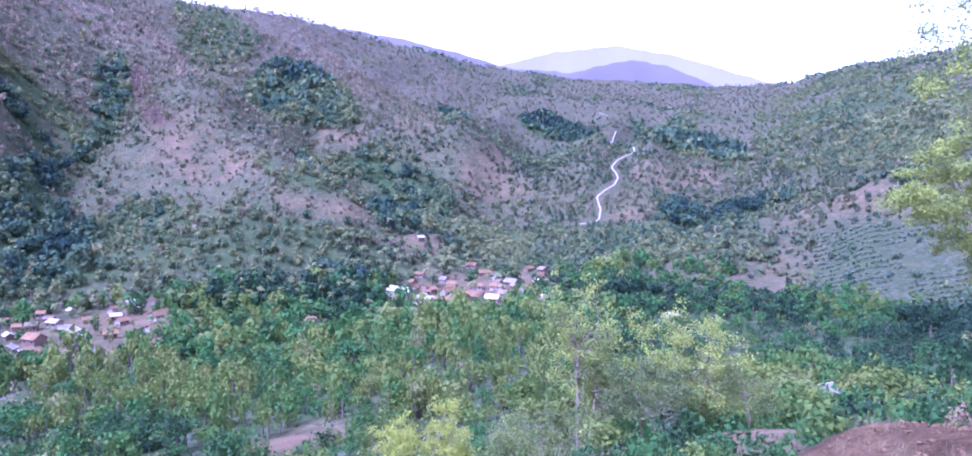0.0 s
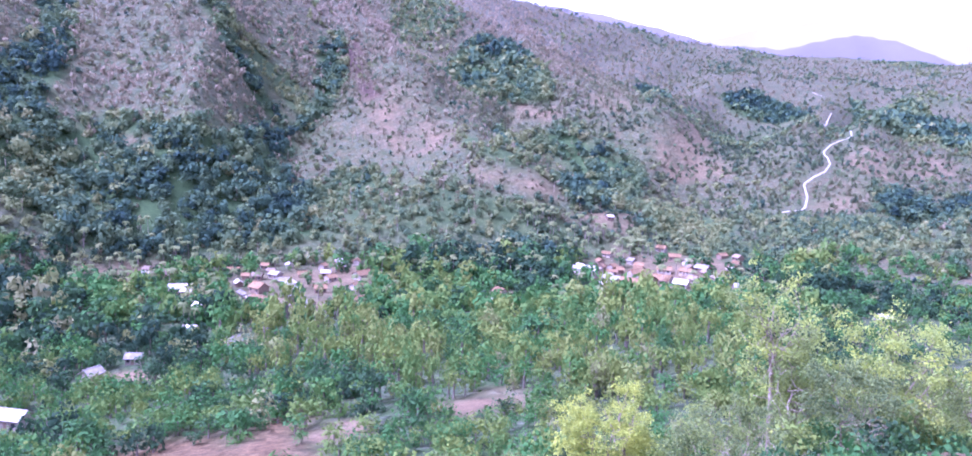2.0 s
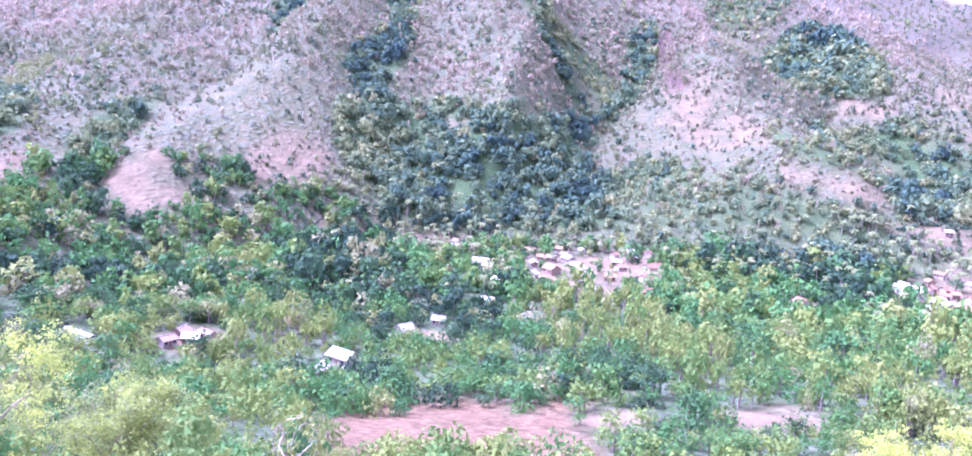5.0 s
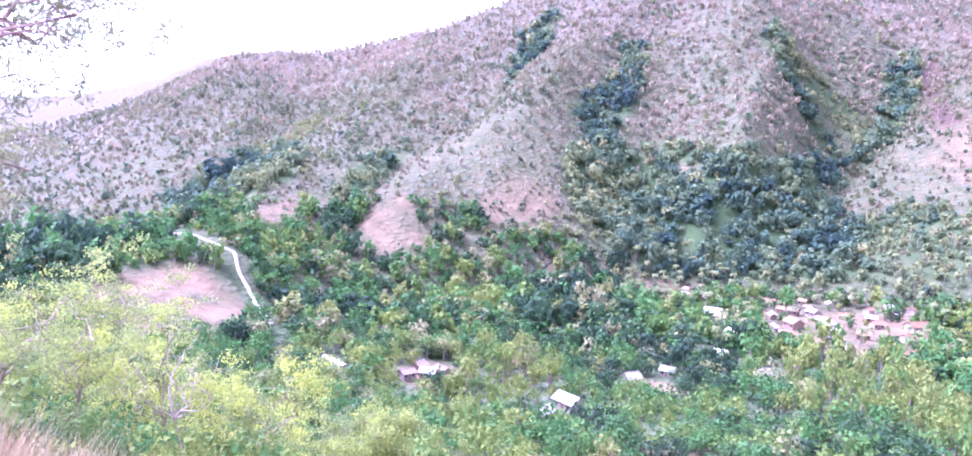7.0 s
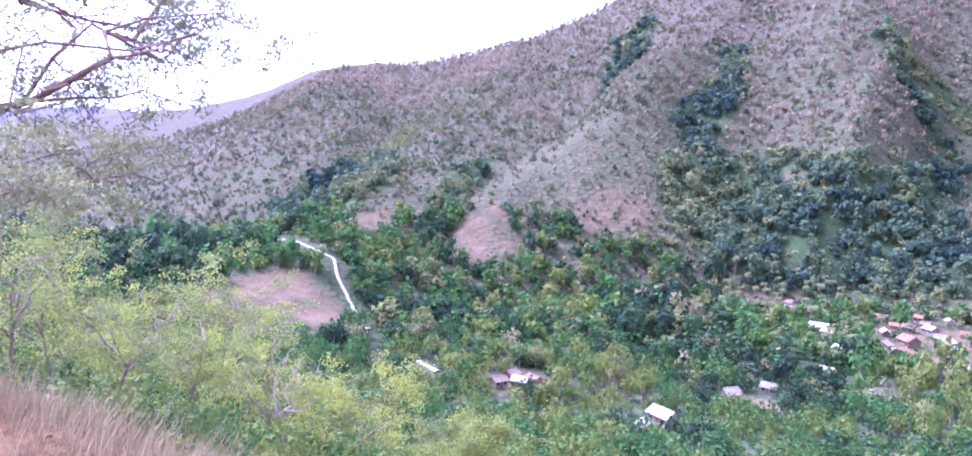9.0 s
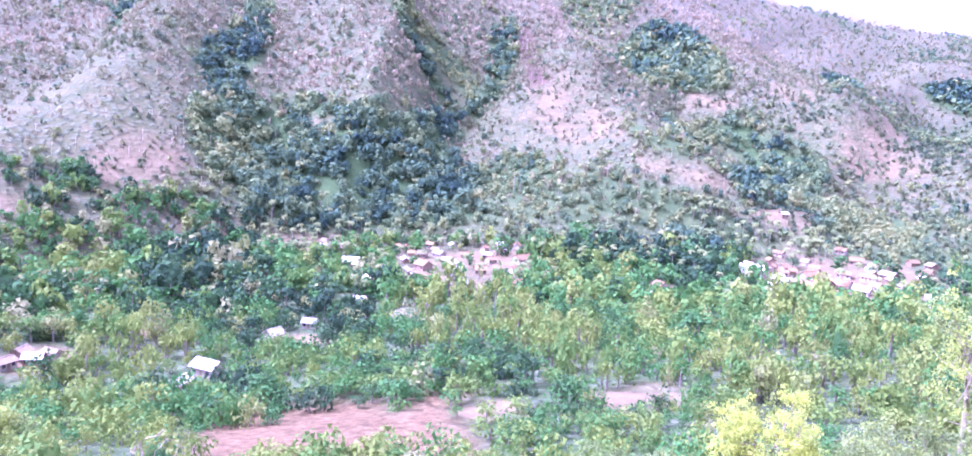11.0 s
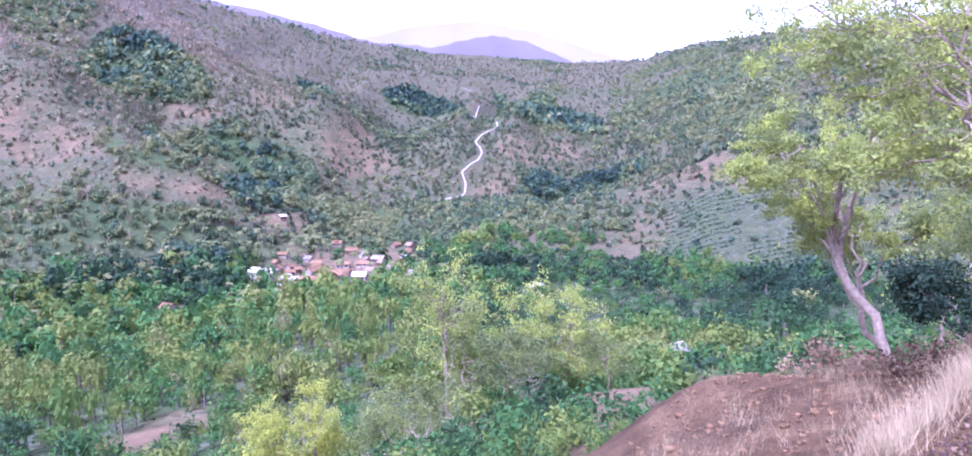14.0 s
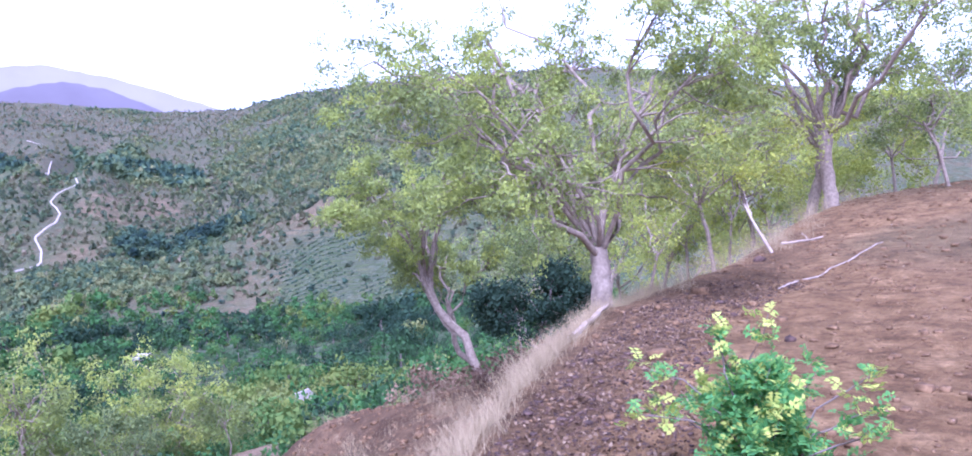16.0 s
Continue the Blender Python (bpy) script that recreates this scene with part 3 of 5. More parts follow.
VILLAGE = [Zone(*q) for q in [(0.7, -8.9, 5.8, 1.7), (29.0, -10.7, 6.0, 1.8), (40.1, -9.4, 3.3, 0.7), (13.3, -11.3, 1.2, 0.5)]]
FIELD = [
    Area((-23.2, -4.2), (-31.0, -3.2), (-33.2, -6.5), (-32.8, -8.6), (-29.2, -9.8), (-25.5, -11.5), (-22.2, -9.4), (-24.3, -6.6)),
    Area((-25.5, -15.0), (-32.9, -14.0), (-36.4, -14.9), (-34.7, -15.9), (-28.3, -16.3), (-21.6, -17.8), (-20.7, -16.9)),
]


def most(zones, x, y, jag):
    out = np.zeros(np.shape(x))
    for z in zones:
        out = np.maximum(out, z.share(x, y, jag))
    return out


def cover(x, y):
    """Shares of forest, soil, village ground and field at places of the land."""
    jag = 0.55 * rough(x, y, 42, 31, 5, 0.6)
    return most(FOREST, x, y, jag), most(SOIL, x, y, jag * 0.8), most(VILLAGE, x, y, jag), most(FIELD, x, y, jag)


def foot_of_hills(b):
    """The range at which the hillside woods take over from those of the valley floor."""
    return np.where(b < -15, np.interp(b, DEG, FLOOR_OUT) + 4, 432)


def wooded(x, y, f, s, v, g):
    """How thickly trees stand on the far hillsides; also the shares of light woods and of grass."""
    b, r = polar(x, y)
    jag = 0.7 * rough(x, y, 60, 61, 5, 0.6)
    grove, grass = most(GROVE + [KNOLL], x, y, jag), most(GRASS, x, y, jag)
    patch = rough(x, y, 110, 57, 5, 0.65)
    rise = (r - np.interp(b, DEG, FLOOR_OUT)) / 700
    low = smooth(0.34, 0.0, rise) * smooth(24, 14, b) * np.clip(0.55 + 1.3 * patch, 0, 1)
    foot = smooth(0.16, 0.03, rise + 0.05 * patch) * smooth(64, 56, b)
    mosaic = smooth(0.0, 0.32, patch) * (0.3 + 0.36 * smooth(16, 4, b)) * smooth(82, 70, b)
    dens = np.maximum.reduce([f, 0.75 * KNOLL.share(x, y, jag), grove * np.clip(0.7 + 0.9 * patch, 0.2, 0.9), 0.8 * low, 0.85 * foot, mosaic, (0.14 + 0.2 * smooth(-0.1, 0.4, patch)) * smooth(0.5, 0.1, rise) + 0.05 + 0.08 * smooth(14, 4, b)])
    return np.clip(dens, 0, 1) * (1 - 0.9 * s) * (1 - v) * (1 - 0.9 * g) * (1 - 0.8 * grass * (1 - f)), grove, grass


def mesh_of(name, verts, faces, mats=(), smooth_shade=False, tint=None):
    """A mesh from arrays: verts (n, 3), faces (m, 3) or (m, 4)."""
    me = bpy.data.meshes.new(name)
    verts, faces = np.asarray(verts, np.float32), np.asarray(faces, np.int32)
    k = faces.shape[1]
    me.vertices.add(len(verts))
    me.vertices.foreach_set("co", verts.ravel())
    me.loops.add(faces.size)
    me.loops.foreach_set("vertex_index", faces.ravel())
    me.polygons.add(len(faces))
    me.polygons.foreach_set("loop_start", np.arange(0, faces.size, k, dtype=np.int32))
    if smooth_shade:
        me.polygons.foreach_set("use_smooth", np.ones(len(faces), bool))
    for m in mats:
        me.materials.append(m)
    if tint is not None:
        a = me.attributes.new("tint", "FLOAT", "POINT")
        a.data.foreach_set("value", np.asarray(tint, np.float32))
    me.update(calc_edges=True)
    return me


def ground():
    fine, coarse = np.arange(-84, 112.01, 0.4), np.arange(116, 276, 4.0)
    bs = np.concatenate([fine, coarse])
    bs = bs[: len(bs) // 2 * 2]
    rs = np.concatenate([np.geomspace(0.05, 2.2, 40)[:-1], np.geomspace(2.2, 25, 130)[:-1], np.geomspace(25, 180, 100)[:-1], np.geomspace(180, 1900, 128)[:-1], np.geomspace(1900, 4700, 18)])
    bb, rr = np.meshgrid(bs, rs)
    x, y = from_polar(bb, rr)
    bw = (bb + 180) % 360 - 180
    z = height(x, y)
    nb, nr = len(bs), len(rs)
    verts = np.stack([x, y, z], -1).reshape(-1, 3)
    verts = np.vstack([verts, [[0, 0, float(height(0, 0.01))]]])
    i, j = np.meshgrid(np.arange(nr - 1), np.arange(nb), indexing="ij")
    j2 = (j + 1) % nb
    quads = np.stack([i * nb + j, i * nb + j2, (i + 1) * nb + j2, (i + 1) * nb + j], -1).reshape(-1, 4)
    hub = len(verts) - 1
    js = np.arange(0, nb, 2)
    cap = np.stack([np.full(len(js), hub), (js + 2) % nb, js + 1, js], -1)
    me = mesh_of("ground", verts, np.vstack([quads, cap]), [EARTH], True)
    f, s, v, g = cover(x, y)
    s_edge = y - np.interp(x, EDGE_X, EDGE_Y)
    bank = smooth(30, 16, rr) * smooth(5.5, 1.5, s_edge + 1.5 * rough(x, y, 3, 41, 3))
    mound = smooth(-12, -22, bw) * smooth(-46, -40, bw) * smooth(26, 20, rr) * smooth(0.1, 0.6, s_edge) * smooth(-0.55, 0.1, rough(x, y, 5, 45, 3) + 0.25)
    green = np.maximum(np.maximum(f, 0.55 * g), smooth(420, 300, rr) * smooth(12, 40, rr) * (0.75 + 0.4 * rough(x, y, 25, 43, 3))) * (1 - s)
    shade, grove, grass = wooded(x, y, f, s, v, g)
    # ground below thick woods darkened: the trees' shade is put into this share
    green = np.maximum(green, smooth(430, 470, rr) * 0.85 * smooth(0.35, 0.9, shade))
    green = np.maximum(green, 0.55 * smooth(9, 14, x) * smooth(-0.5, -2, s_edge) * smooth(60, 30, rr) * smooth(-0.25, 0.35, rough(x, y, 3.5, 71, 4)))
    bank = bank * (1 - 0.5 * smooth(9, 14, x) * smooth(-0.5, -2, s_edge) * smooth(-0.25, 0.35, rough(x, y, 3.5, 71, 4)))
    soil = np.maximum.reduce([s * (1 - 0.35 * smooth(250, 400, rr)) * np.clip(0.62 + 1.0 * np.where(rr < 160, rough(x, y, 5, 50, 4), rough(x, y, 14, 49, 4)), 0, 1), v * (0.6 + 0.5 * rough(x, y, 16, 48, 3)), bank, mound])
    crumble = smooth(22, 12, rr) * smooth(1.0, 0.2, np.abs(s_edge + 0.5 + 0.5 * rough(x, y, 1.5, 53, 3))) * smooth(0.5, 3, x)
    scar = np.maximum(0.9 * most(SCAR, x, y, 0.5 * rough(x, y, 30, 31, 4)), np.maximum(0.75 * crumble, mound))
    rust = 0.85 * most(SCAR[:1], x, y, 0.5 * rough(x, y, 30, 31, 4))
    # share of the haze-paled dry turf, growing with range
    upper = smooth(0.30, 0.62, (rr - 430) / 900 + 0.25 * rough(x, y, 130, 59, 3)) * (0.35 + 0.65 * smooth(-4, 14, bw))
    wild = smooth(36, 80, rr) * (1 - 0.85 * np.clip(soil, 0, 1)) * (1 - green * smooth(430, 470, rr)) * (0.75 + 0.35 * rough(x, y, 45, 57, 3))
    for name, vals in (("soil", soil), ("green", np.clip(green, 0, 1)), ("scar", scar), ("wild", np.clip(wild, 0, 1)), ("upper", upper), ("rust", rust), ("grass", grass * (1 - green)), ("loam", 0.85 * bank)):
        a = me.attributes.new(name, "FLOAT", "POINT")
        a.data.foreach_set("value", np.append(vals.ravel(), 1.0 if name == "soil" else 0.0).astype(np.float32))
    return tagged(new("ground", me), "dry hillsides and valley floor of red earth and turf", "ground", kind="structure")


ground()


def ridge_line(name, r, bearings, els, mat, label):
    """A far range: a long hill with a crest of that elevation."""
    bs = np.arange(bearings[0], bearings[-1], 0.25)
    el = np.interp(bs, bearings, els)
    crest = r * np.tan(np.radians(el)) + 5 * rough(bs * 40, bs * 0, 30, 5, 4)
    rows, steps = [], [(-500, 0.0), (-350, 0.35), (-150, 0.75), (0, 1.0), (200, 0.7), (400, 0.0)]
    for dr, k in steps:
        x, y = from_polar(bs, r + dr + 30 * rough(bs * 30, bs * 0 + dr, 50, 9, 3))
        rows.append(np.stack([x, y, -80 + (crest + 80) * k], -1))
    n = len(bs)
    i, j = np.meshgrid(np.arange(len(steps) - 1), np.arange(n - 1), indexing="ij")
    quads = np.stack([i * n + j, i * n + j + 1, (i + 1) * n + j + 1, (i + 1) * n + j], -1).reshape(-1, 4)
    tagged(new(name, mesh_of(name, np.vstack(rows), quads, [mat], True)), label, "mountains", kind="structure")


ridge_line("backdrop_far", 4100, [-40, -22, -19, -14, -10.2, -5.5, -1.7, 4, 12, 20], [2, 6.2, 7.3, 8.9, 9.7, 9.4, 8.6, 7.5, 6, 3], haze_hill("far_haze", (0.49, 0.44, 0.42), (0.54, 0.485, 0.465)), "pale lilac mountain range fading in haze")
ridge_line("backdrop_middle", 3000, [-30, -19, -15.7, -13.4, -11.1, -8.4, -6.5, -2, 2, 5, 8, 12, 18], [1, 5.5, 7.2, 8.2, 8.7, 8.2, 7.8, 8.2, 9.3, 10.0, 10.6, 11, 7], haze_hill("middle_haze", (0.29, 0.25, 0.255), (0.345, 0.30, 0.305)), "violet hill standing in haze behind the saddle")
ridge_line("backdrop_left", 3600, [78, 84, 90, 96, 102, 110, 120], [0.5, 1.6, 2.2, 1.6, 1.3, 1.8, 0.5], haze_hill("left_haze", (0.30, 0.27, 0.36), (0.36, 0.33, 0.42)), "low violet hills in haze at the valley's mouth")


# ---- roads: bearing and elevation along each ----
def way(points):
    """The course of a road over the land, smoothed, a place every few metres."""
    p = np.array([from_polar(b, meets(b, el)) for b, el in points])
    d = np.concatenate([[0], np.cumsum(np.hypot(*np.diff(p, axis=0).T))])
    s = np.arange(0, d[-1], 2.5)
    p = np.stack([np.interp(s, d, p[:, 0]), np.interp(s, d, p[:, 1])], -1)
    for _ in range(1):
        p[1:-1] = (p[:-2] + 2 * p[1:-1] + p[2:]) / 4
    return p


def road(name, course, width, label):
    t = np.gradient(course, axis=0)
    side = np.stack([-t[:, 1], t[:, 0]], -1) / np.maximum(np.hypot(*t.T), 1e-6)[:, None]
    rows = []
    z = np.max([height(*(course + side * o).T) for o in (-width / 2, 0, width / 2)], axis=0) + 0.4
    for o, dz in ((-width / 2 - 0.3, -0.9), (-width / 2, 0.0), (0, 0.08), (width / 2, 0.0), (width / 2 + 0.3, -0.9)):
        p = course + side * (o + 0.12 * rough(course[:, 0], course[:, 1], 9, 3)[:, None])
        rows.append(np.column_stack([p, z + dz]))
    n = len(course)
    i, j = np.meshgrid(np.arange(4), np.arange(n - 1), indexing="ij")
    quads = np.stack([i * n + j, i * n + j + 1, (i + 1) * n + j + 1, (i + 1) * n + j], -1).reshape(-1, 4)
    tagged(new(name, mesh_of(name, np.vstack(rows), quads, [CONCRETE])), label, "road", kind="structure")


WAYS = [way(p) for p in (
    [(-6.7, -3.87), (-8.4, -3.49), (-8.7, -3.3), (-8.8, -2.5), (-8.5, -1.64), (-9.1, -1.08), (-9.8, -0.72), (-10.1, -0.15), (-9.6, 0.71), (-10.0, 1.17), (-10.6, 1.49), (-11.3, 1.81), (-11.2, 2.18)],
    [(-9.4, 2.59), (-9.7, 2.86), (-9.9, 3.37)],
    [(-8.6, 4.78), (-9.2, 4.54), (-9.8, 4.44)],
    [(70.8, -13.5), (71.8, -12.35), (72.6, -10.96), (73.4, -9.55), (73.7, -8.14), (74.4, -7.92), (75.6, -7.33), (76.7, -6.88), (79.3, -6.83), (83.8, -6.79), (88.0, -7.02), (92.1, -7.08), (99.3, -6.73)],
    [(65.3, -16.5), (67.2, -15.6)])]
for k, (w, course) in enumerate(zip((1.3, 1.2, 1.0, 1.2, 1.5), WAYS)):
    road(f"road_{k + 1}", course, w, "pale unpaved road winding over the hillside")

# ---- houses: bearing, elevation and half width in degrees; roof: t tin, c clay tile, h thatch ----
HOUSES_RIGHT = [(6.5, -9.0, 1.5), (5.0, -9.4, 0.5), (4.5, -9.5, 0.4), (3.0, -8.9, 0.7), (3.3, -9.7, 0.8), (1.9, -9.4, 0.7), (0.8, -8.5, 0.6), (0.9, -9.3, 0.8), (0.1, -7.5, 0.5), (1.1, -6.9, 0.4), (-0.8, -8.5, 0.5), (-2.0, -8.2, 0.6), (-0.5, -9.5, 0.6), (-0.0, -10.6, 0.4), (-2.1, -10.2, 0.5), (-4.6, -9.4, 0.4), (-4.9, -10.0, 0.6), (-3.0, -11.3, 0.4), (-3.7, -9.5, 0.4), (-3.1, -8.9, 0.5), (-2.5, -9.4, 0.5), (0.7, -10.0, 0.5), (-1.4, -9.1, 0.5), (3.1, -10.2, 0.6), (-14.3, -10.8, 0.4), (-24.8, -15.5, 0.9), (13.1, -11.6, 0.8), (13.3, -11.0, 0.6)]
ROOFS_RIGHT = "tttccccccccttttttthhcchctttc"
HOUSES_LEFT = [(24.0, -9.8, 0.9), (30.5, -9.8, 0.5), (31.8, -9.9, 0.4), (26.8, -9.7, 0.3), (29.6, -10.5, 0.6), (31.7, -10.8, 0.7), (31.6, -11.7, 1.0), (29.4, -10.9, 0.4), (29.3, -11.7, 0.3), (27.2, -10.9, 0.5), (28.3, -12.5, 0.4), (30.6, -13.1, 0.5), (47.6, -18.6, 1.2), (42.9, -16.3, 0.7), (33.6, -14.7, 0.7), (39.3, -9.6, 0.7), (37.3, -10.7, 0.7), (36.6, -10.9, 0.5), (35.8, -12.0, 0.4), (40.2, -15.4, 0.4), (36.5, -13.7, 0.5), (57.7, -16.9, 0.6), (59.5, -16.6, 0.6), (49.4, -19.5, 0.4), (5.1, -4.7, 0.3), (58.8, -17.0, 0.5), (60.5, -17.1, 0.5)]
ROOFS_LEFT = "cthttccttcttttttttttthhttth"
SITES = []


def part(name, bm, mat, parent, label="", m=None):
    """Link a bmesh as one mesh object under a thing or a part."""
    me = bpy.data.meshes.new(name)
    bm.to_mesh(me)
    bm.free()
    me.materials.append(mat)
    ob = new(name, me)
    ob.parent = parent
    if m is not None:
        ob.matrix_basis = m
    return tagged(ob, label)


def box(bm, x0, x1, y0, y1, z0, z1):
    vs = [bm.verts.new((x, y, z)) for z in (z0, z1) for x, y in ((x0, y0), (x1, y0), (x1, y1), (x0, y1))]
    for q in ((3, 2, 1, 0), (4, 5, 6, 7), (0, 1, 5, 4), (1, 2, 6, 5), (2, 3, 7, 6), (3, 0, 4, 7)):
        bm.faces.new([vs[i] for i in q])
    return vs


def slab(bm, corners, thick):
    """A sloping plate from its four upper corners."""
    top = [bm.verts.new(c) for c in corners]
    low = [bm.verts.new((c[0], c[1], c[2] - thick)) for c in corners]
    bm.faces.new(top)
    bm.faces.new(low[::-1])
    for i in range(4):
        k = (i + 1) % 4
        bm.faces.new((top[i], low[i], low[k], top[k]))


def house(at, turn, w, d, h, rise, roof, walls, label):
    base = new("house")
    base.matrix_basis = pose(*at, 0, 0, turn)
    tagged(base, label, "house", "village houses")
    bm = bmesh.new()
    box(bm, -w / 2, w / 2, -d / 2, d / 2, -2.0, h)
    a, b = bm.verts.new((-w / 2, 0, h + rise)), bm.verts.new((w / 2, 0, h + rise))
    c = [bm.verts.new(p) for p in ((-w / 2, -d / 2, h), (-w / 2, d / 2, h), (w / 2, -d / 2, h), (w / 2, d / 2, h))]
    bm.faces.new((c[0], a, c[1]))
    bm.faces.new((c[2], c[3], b))
    part("wall", bm, walls, base)
    o, g = 0.6, 0.5
    drop = rise * o / (d / 2)
    for sgn in (-1, 1):
        bm = bmesh.new()
        x0, x1 = -w / 2 - g, w / 2 + g
        slab(bm, [(x0, sgn * (d / 2 + o), h - drop + 0.12), (x1, sgn * (d / 2 + o), h - drop + 0.12), (x1, 0, h + rise + 0.12), (x0, 0, h + rise + 0.12)], 0.1)
        part("roof_slope", bm, roof, base)
    bm = bmesh.new()
    box(bm, -w / 2 - g, w / 2 + g, -0.18, 0.18, h + rise + 0.08, h + rise + 0.22)
    part("ridge_cap", bm, roof, base)
    bm = bmesh.new()
    box(bm, -0.45, 0.45, -d / 2 - 0.06, -d / 2 + 0.02, 0, 2.0)
    part("door", bm, BOARD, base, "brown plank door")
    for x in (-0.3 * w, 0.3 * w):
        bm = bmesh.new()
        box(bm, x - 0.5, x + 0.5, -d / 2 - 0.05, -d / 2 + 0.02, 0.9, 1.9)
        part("window", bm, DARKGLASS, base, "dark window opening")
    return base


dice = random.Random(4)
for rows, roofs in ((HOUSES_RIGHT, ROOFS_RIGHT), (HOUSES_LEFT, ROOFS_LEFT)):
    for (b, el, hw), kind in zip(rows, roofs):
        r = meets(b, el - 0.25, 95)
        x, y = from_polar(b, r)
        w = max(4.6, 1.7 * radians(hw) * r)
        big = w > 14
        d, h = (8.0, 3.4) if big else (min(w * 0.75, dice.uniform(4.5, 6.0)), dice.uniform(2.3, 2.9))
        spots = height(x + np.array([-w / 2, w / 2, w / 2, -w / 2]), y + np.array([-d / 2, -d / 2, d / 2, d / 2]))
        z = float(np.mean(spots))
        roof, tone = {"t": (TIN, "pale tin"), "c": (TILE, "rusty red tiled"), "h": (THATCH, "brown thatched")}[kind]
        walls, wall_tone = (PLASTER, "whitewashed") if dice.random() < 0.65 else (BOARD, "brown plank")
        size = "long hall" if big else "small village house"
        house((x, y, z), b + dice.uniform(-60, 60), w, d, h, d * (0.22 if big else dice.uniform(0.24, 0.36)), roof, walls, f"{size}, {tone} roof, {wall_tone} walls, among trees")
        SITES.append((b, r, hw))
SITES = np.array(SITES)

# lesser huts and sheds between them
for zone, n in ((VILLAGE[0], 40), (VILLAGE[1], 36), (VILLAGE[2], 5)):
    for k in range(n):
        b, r = zone.b + dice.uniform(-0.9, 0.9) * zone.db, zone.r + dice.uniform(-0.9, 0.9) * zone.dr
        if min(math.hypot((b - q[0]) * r / 57, r - q[1]) for q in SITES) < 6.5:
            continue
        x, y = from_polar(b, r)
        w, d, h = dice.uniform(3.5, 6), dice.uniform(3, 4.5), dice.uniform(2.0, 2.6)
        roof, tone = dice.choice([(TIN, "pale tin"), (TILE, "rusty red tiled"), (TILE, "rusty red tiled"), (THATCH, "brown thatched")])
        walls, wall_tone = dice.choice([(PLASTER, "whitewashed"), (BOARD, "brown plank")])
        house((x, y, float(height(x, y))), dice.uniform(0, 360), w, d, h, d * 0.3, roof, walls, f"village shed, {tone} roof, {wall_tone} walls, among trees")
        SITES = np.vstack([SITES, [[b, r, math.degrees(w / 2 / r)]]])


# ---- coconut palms round the houses ----
def palm(seed):
    g = np.random.default_rng(seed)
    h = g.uniform(7.5, 10.5)
    base = tagged(new("palm_tree"), "coconut palm with a thin grey trunk beside the village", "palm", "village palms")
    line = np.array([[0.6 * (t / h) ** 2 * g.uniform(-1, 1), 0.5 * (t / h) ** 2, t] for t in np.linspace(-0.5, h, 6)])
    sides, vs, qs = 6, [], []
    for i, p in enumerate(line):
        rr = 0.2 - 0.02 * i
        for a in np.linspace(0, 2 * math.pi, sides, endpoint=False):
            vs.append((p[0] + rr * math.cos(a), p[1] + rr * math.sin(a), p[2]))
    for i in range(5):
        for j in range(sides):
            k = (j + 1) % sides
            qs.append((i * sides + j, i * sides + k, (i + 1) * sides + k, (i + 1) * sides + j))
    ob = new("trunk", mesh_of("trunk", vs, qs, [DARKBARK], True))
    ob.parent = base
    vs, qs, top = [], [], line[-1]
    for i in range(17):
        a, up = 2.4 * i, g.uniform(-0.3, 1.0)
        out = np.array([math.cos(a), math.sin(a), 0])
        side = np.array([-math.sin(a), math.cos(a), 0])
        L = g.uniform(2.4, 3.2)
        for sgn in (-1, 1):
            n0 = len(vs)
            for t in np.linspace(0, 1, 6):
                p = top + out * L * t * (1 - 0.2 * t) + np.array([0, 0, up * L * t * 0.7 - 1.1 * L * t * t * 0.7])
                w = 0.42 * math.sin(math.pi * min(t * 0.9 + 0.08, 1))
                vs += [p, p + side * sgn * w - np.array([0, 0, w * 0.8])]
            for k in range(5):
                qs.append((n0 + 2 * k, n0 + 2 * k + 1, n0 + 2 * k + 3, n0 + 2 * k + 2))
    ob = new("crown", mesh_of("crown", np.array(vs), np.array(qs), [PALM], tint=np.full(len(vs), g.uniform(0.2, 0.62))))
    ob.parent = base
    return base


PALM = leafage("palm_fronds", [(0.0, (0.06, 0.085, 0.035)), (0.5, (0.17, 0.195, 0.07)), (1.0, (0.36, 0.34, 0.15))])
kinds = [palm(900 + k) for k in range(6)]
groves = [(VILLAGE[0], 1.5, 1.9), (VILLAGE[1], 1.4, 1.8), (VILLAGE[2], 1.2, 2.4), (Zone(16.6, -8.5, 7.0, 1.6), 1.0, 1.0), (Zone(6.9, -6.9, 5.7, 1.1), 0.9, 1.0)]
for k in range(296):
    zone, kb, kr = groves[k % 5]
    b, r = zone.b + dice.uniform(-1, 1) * zone.db * kb, max(300, zone.r + dice.uniform(-1, 1) * zone.dr * kr)
    if min(math.hypot((b - q[0]) * r / 57, r - q[1]) for q in SITES) < 5:
        continue
    x, y = from_polar(b, r)
    m = pose(x, y, float(height(x, y)), 0, 0, dice.uniform(0, 360))
    if k < 6:
        kinds[k].matrix_basis = m
    else:
        copy_thing(kinds[k % 6], m)

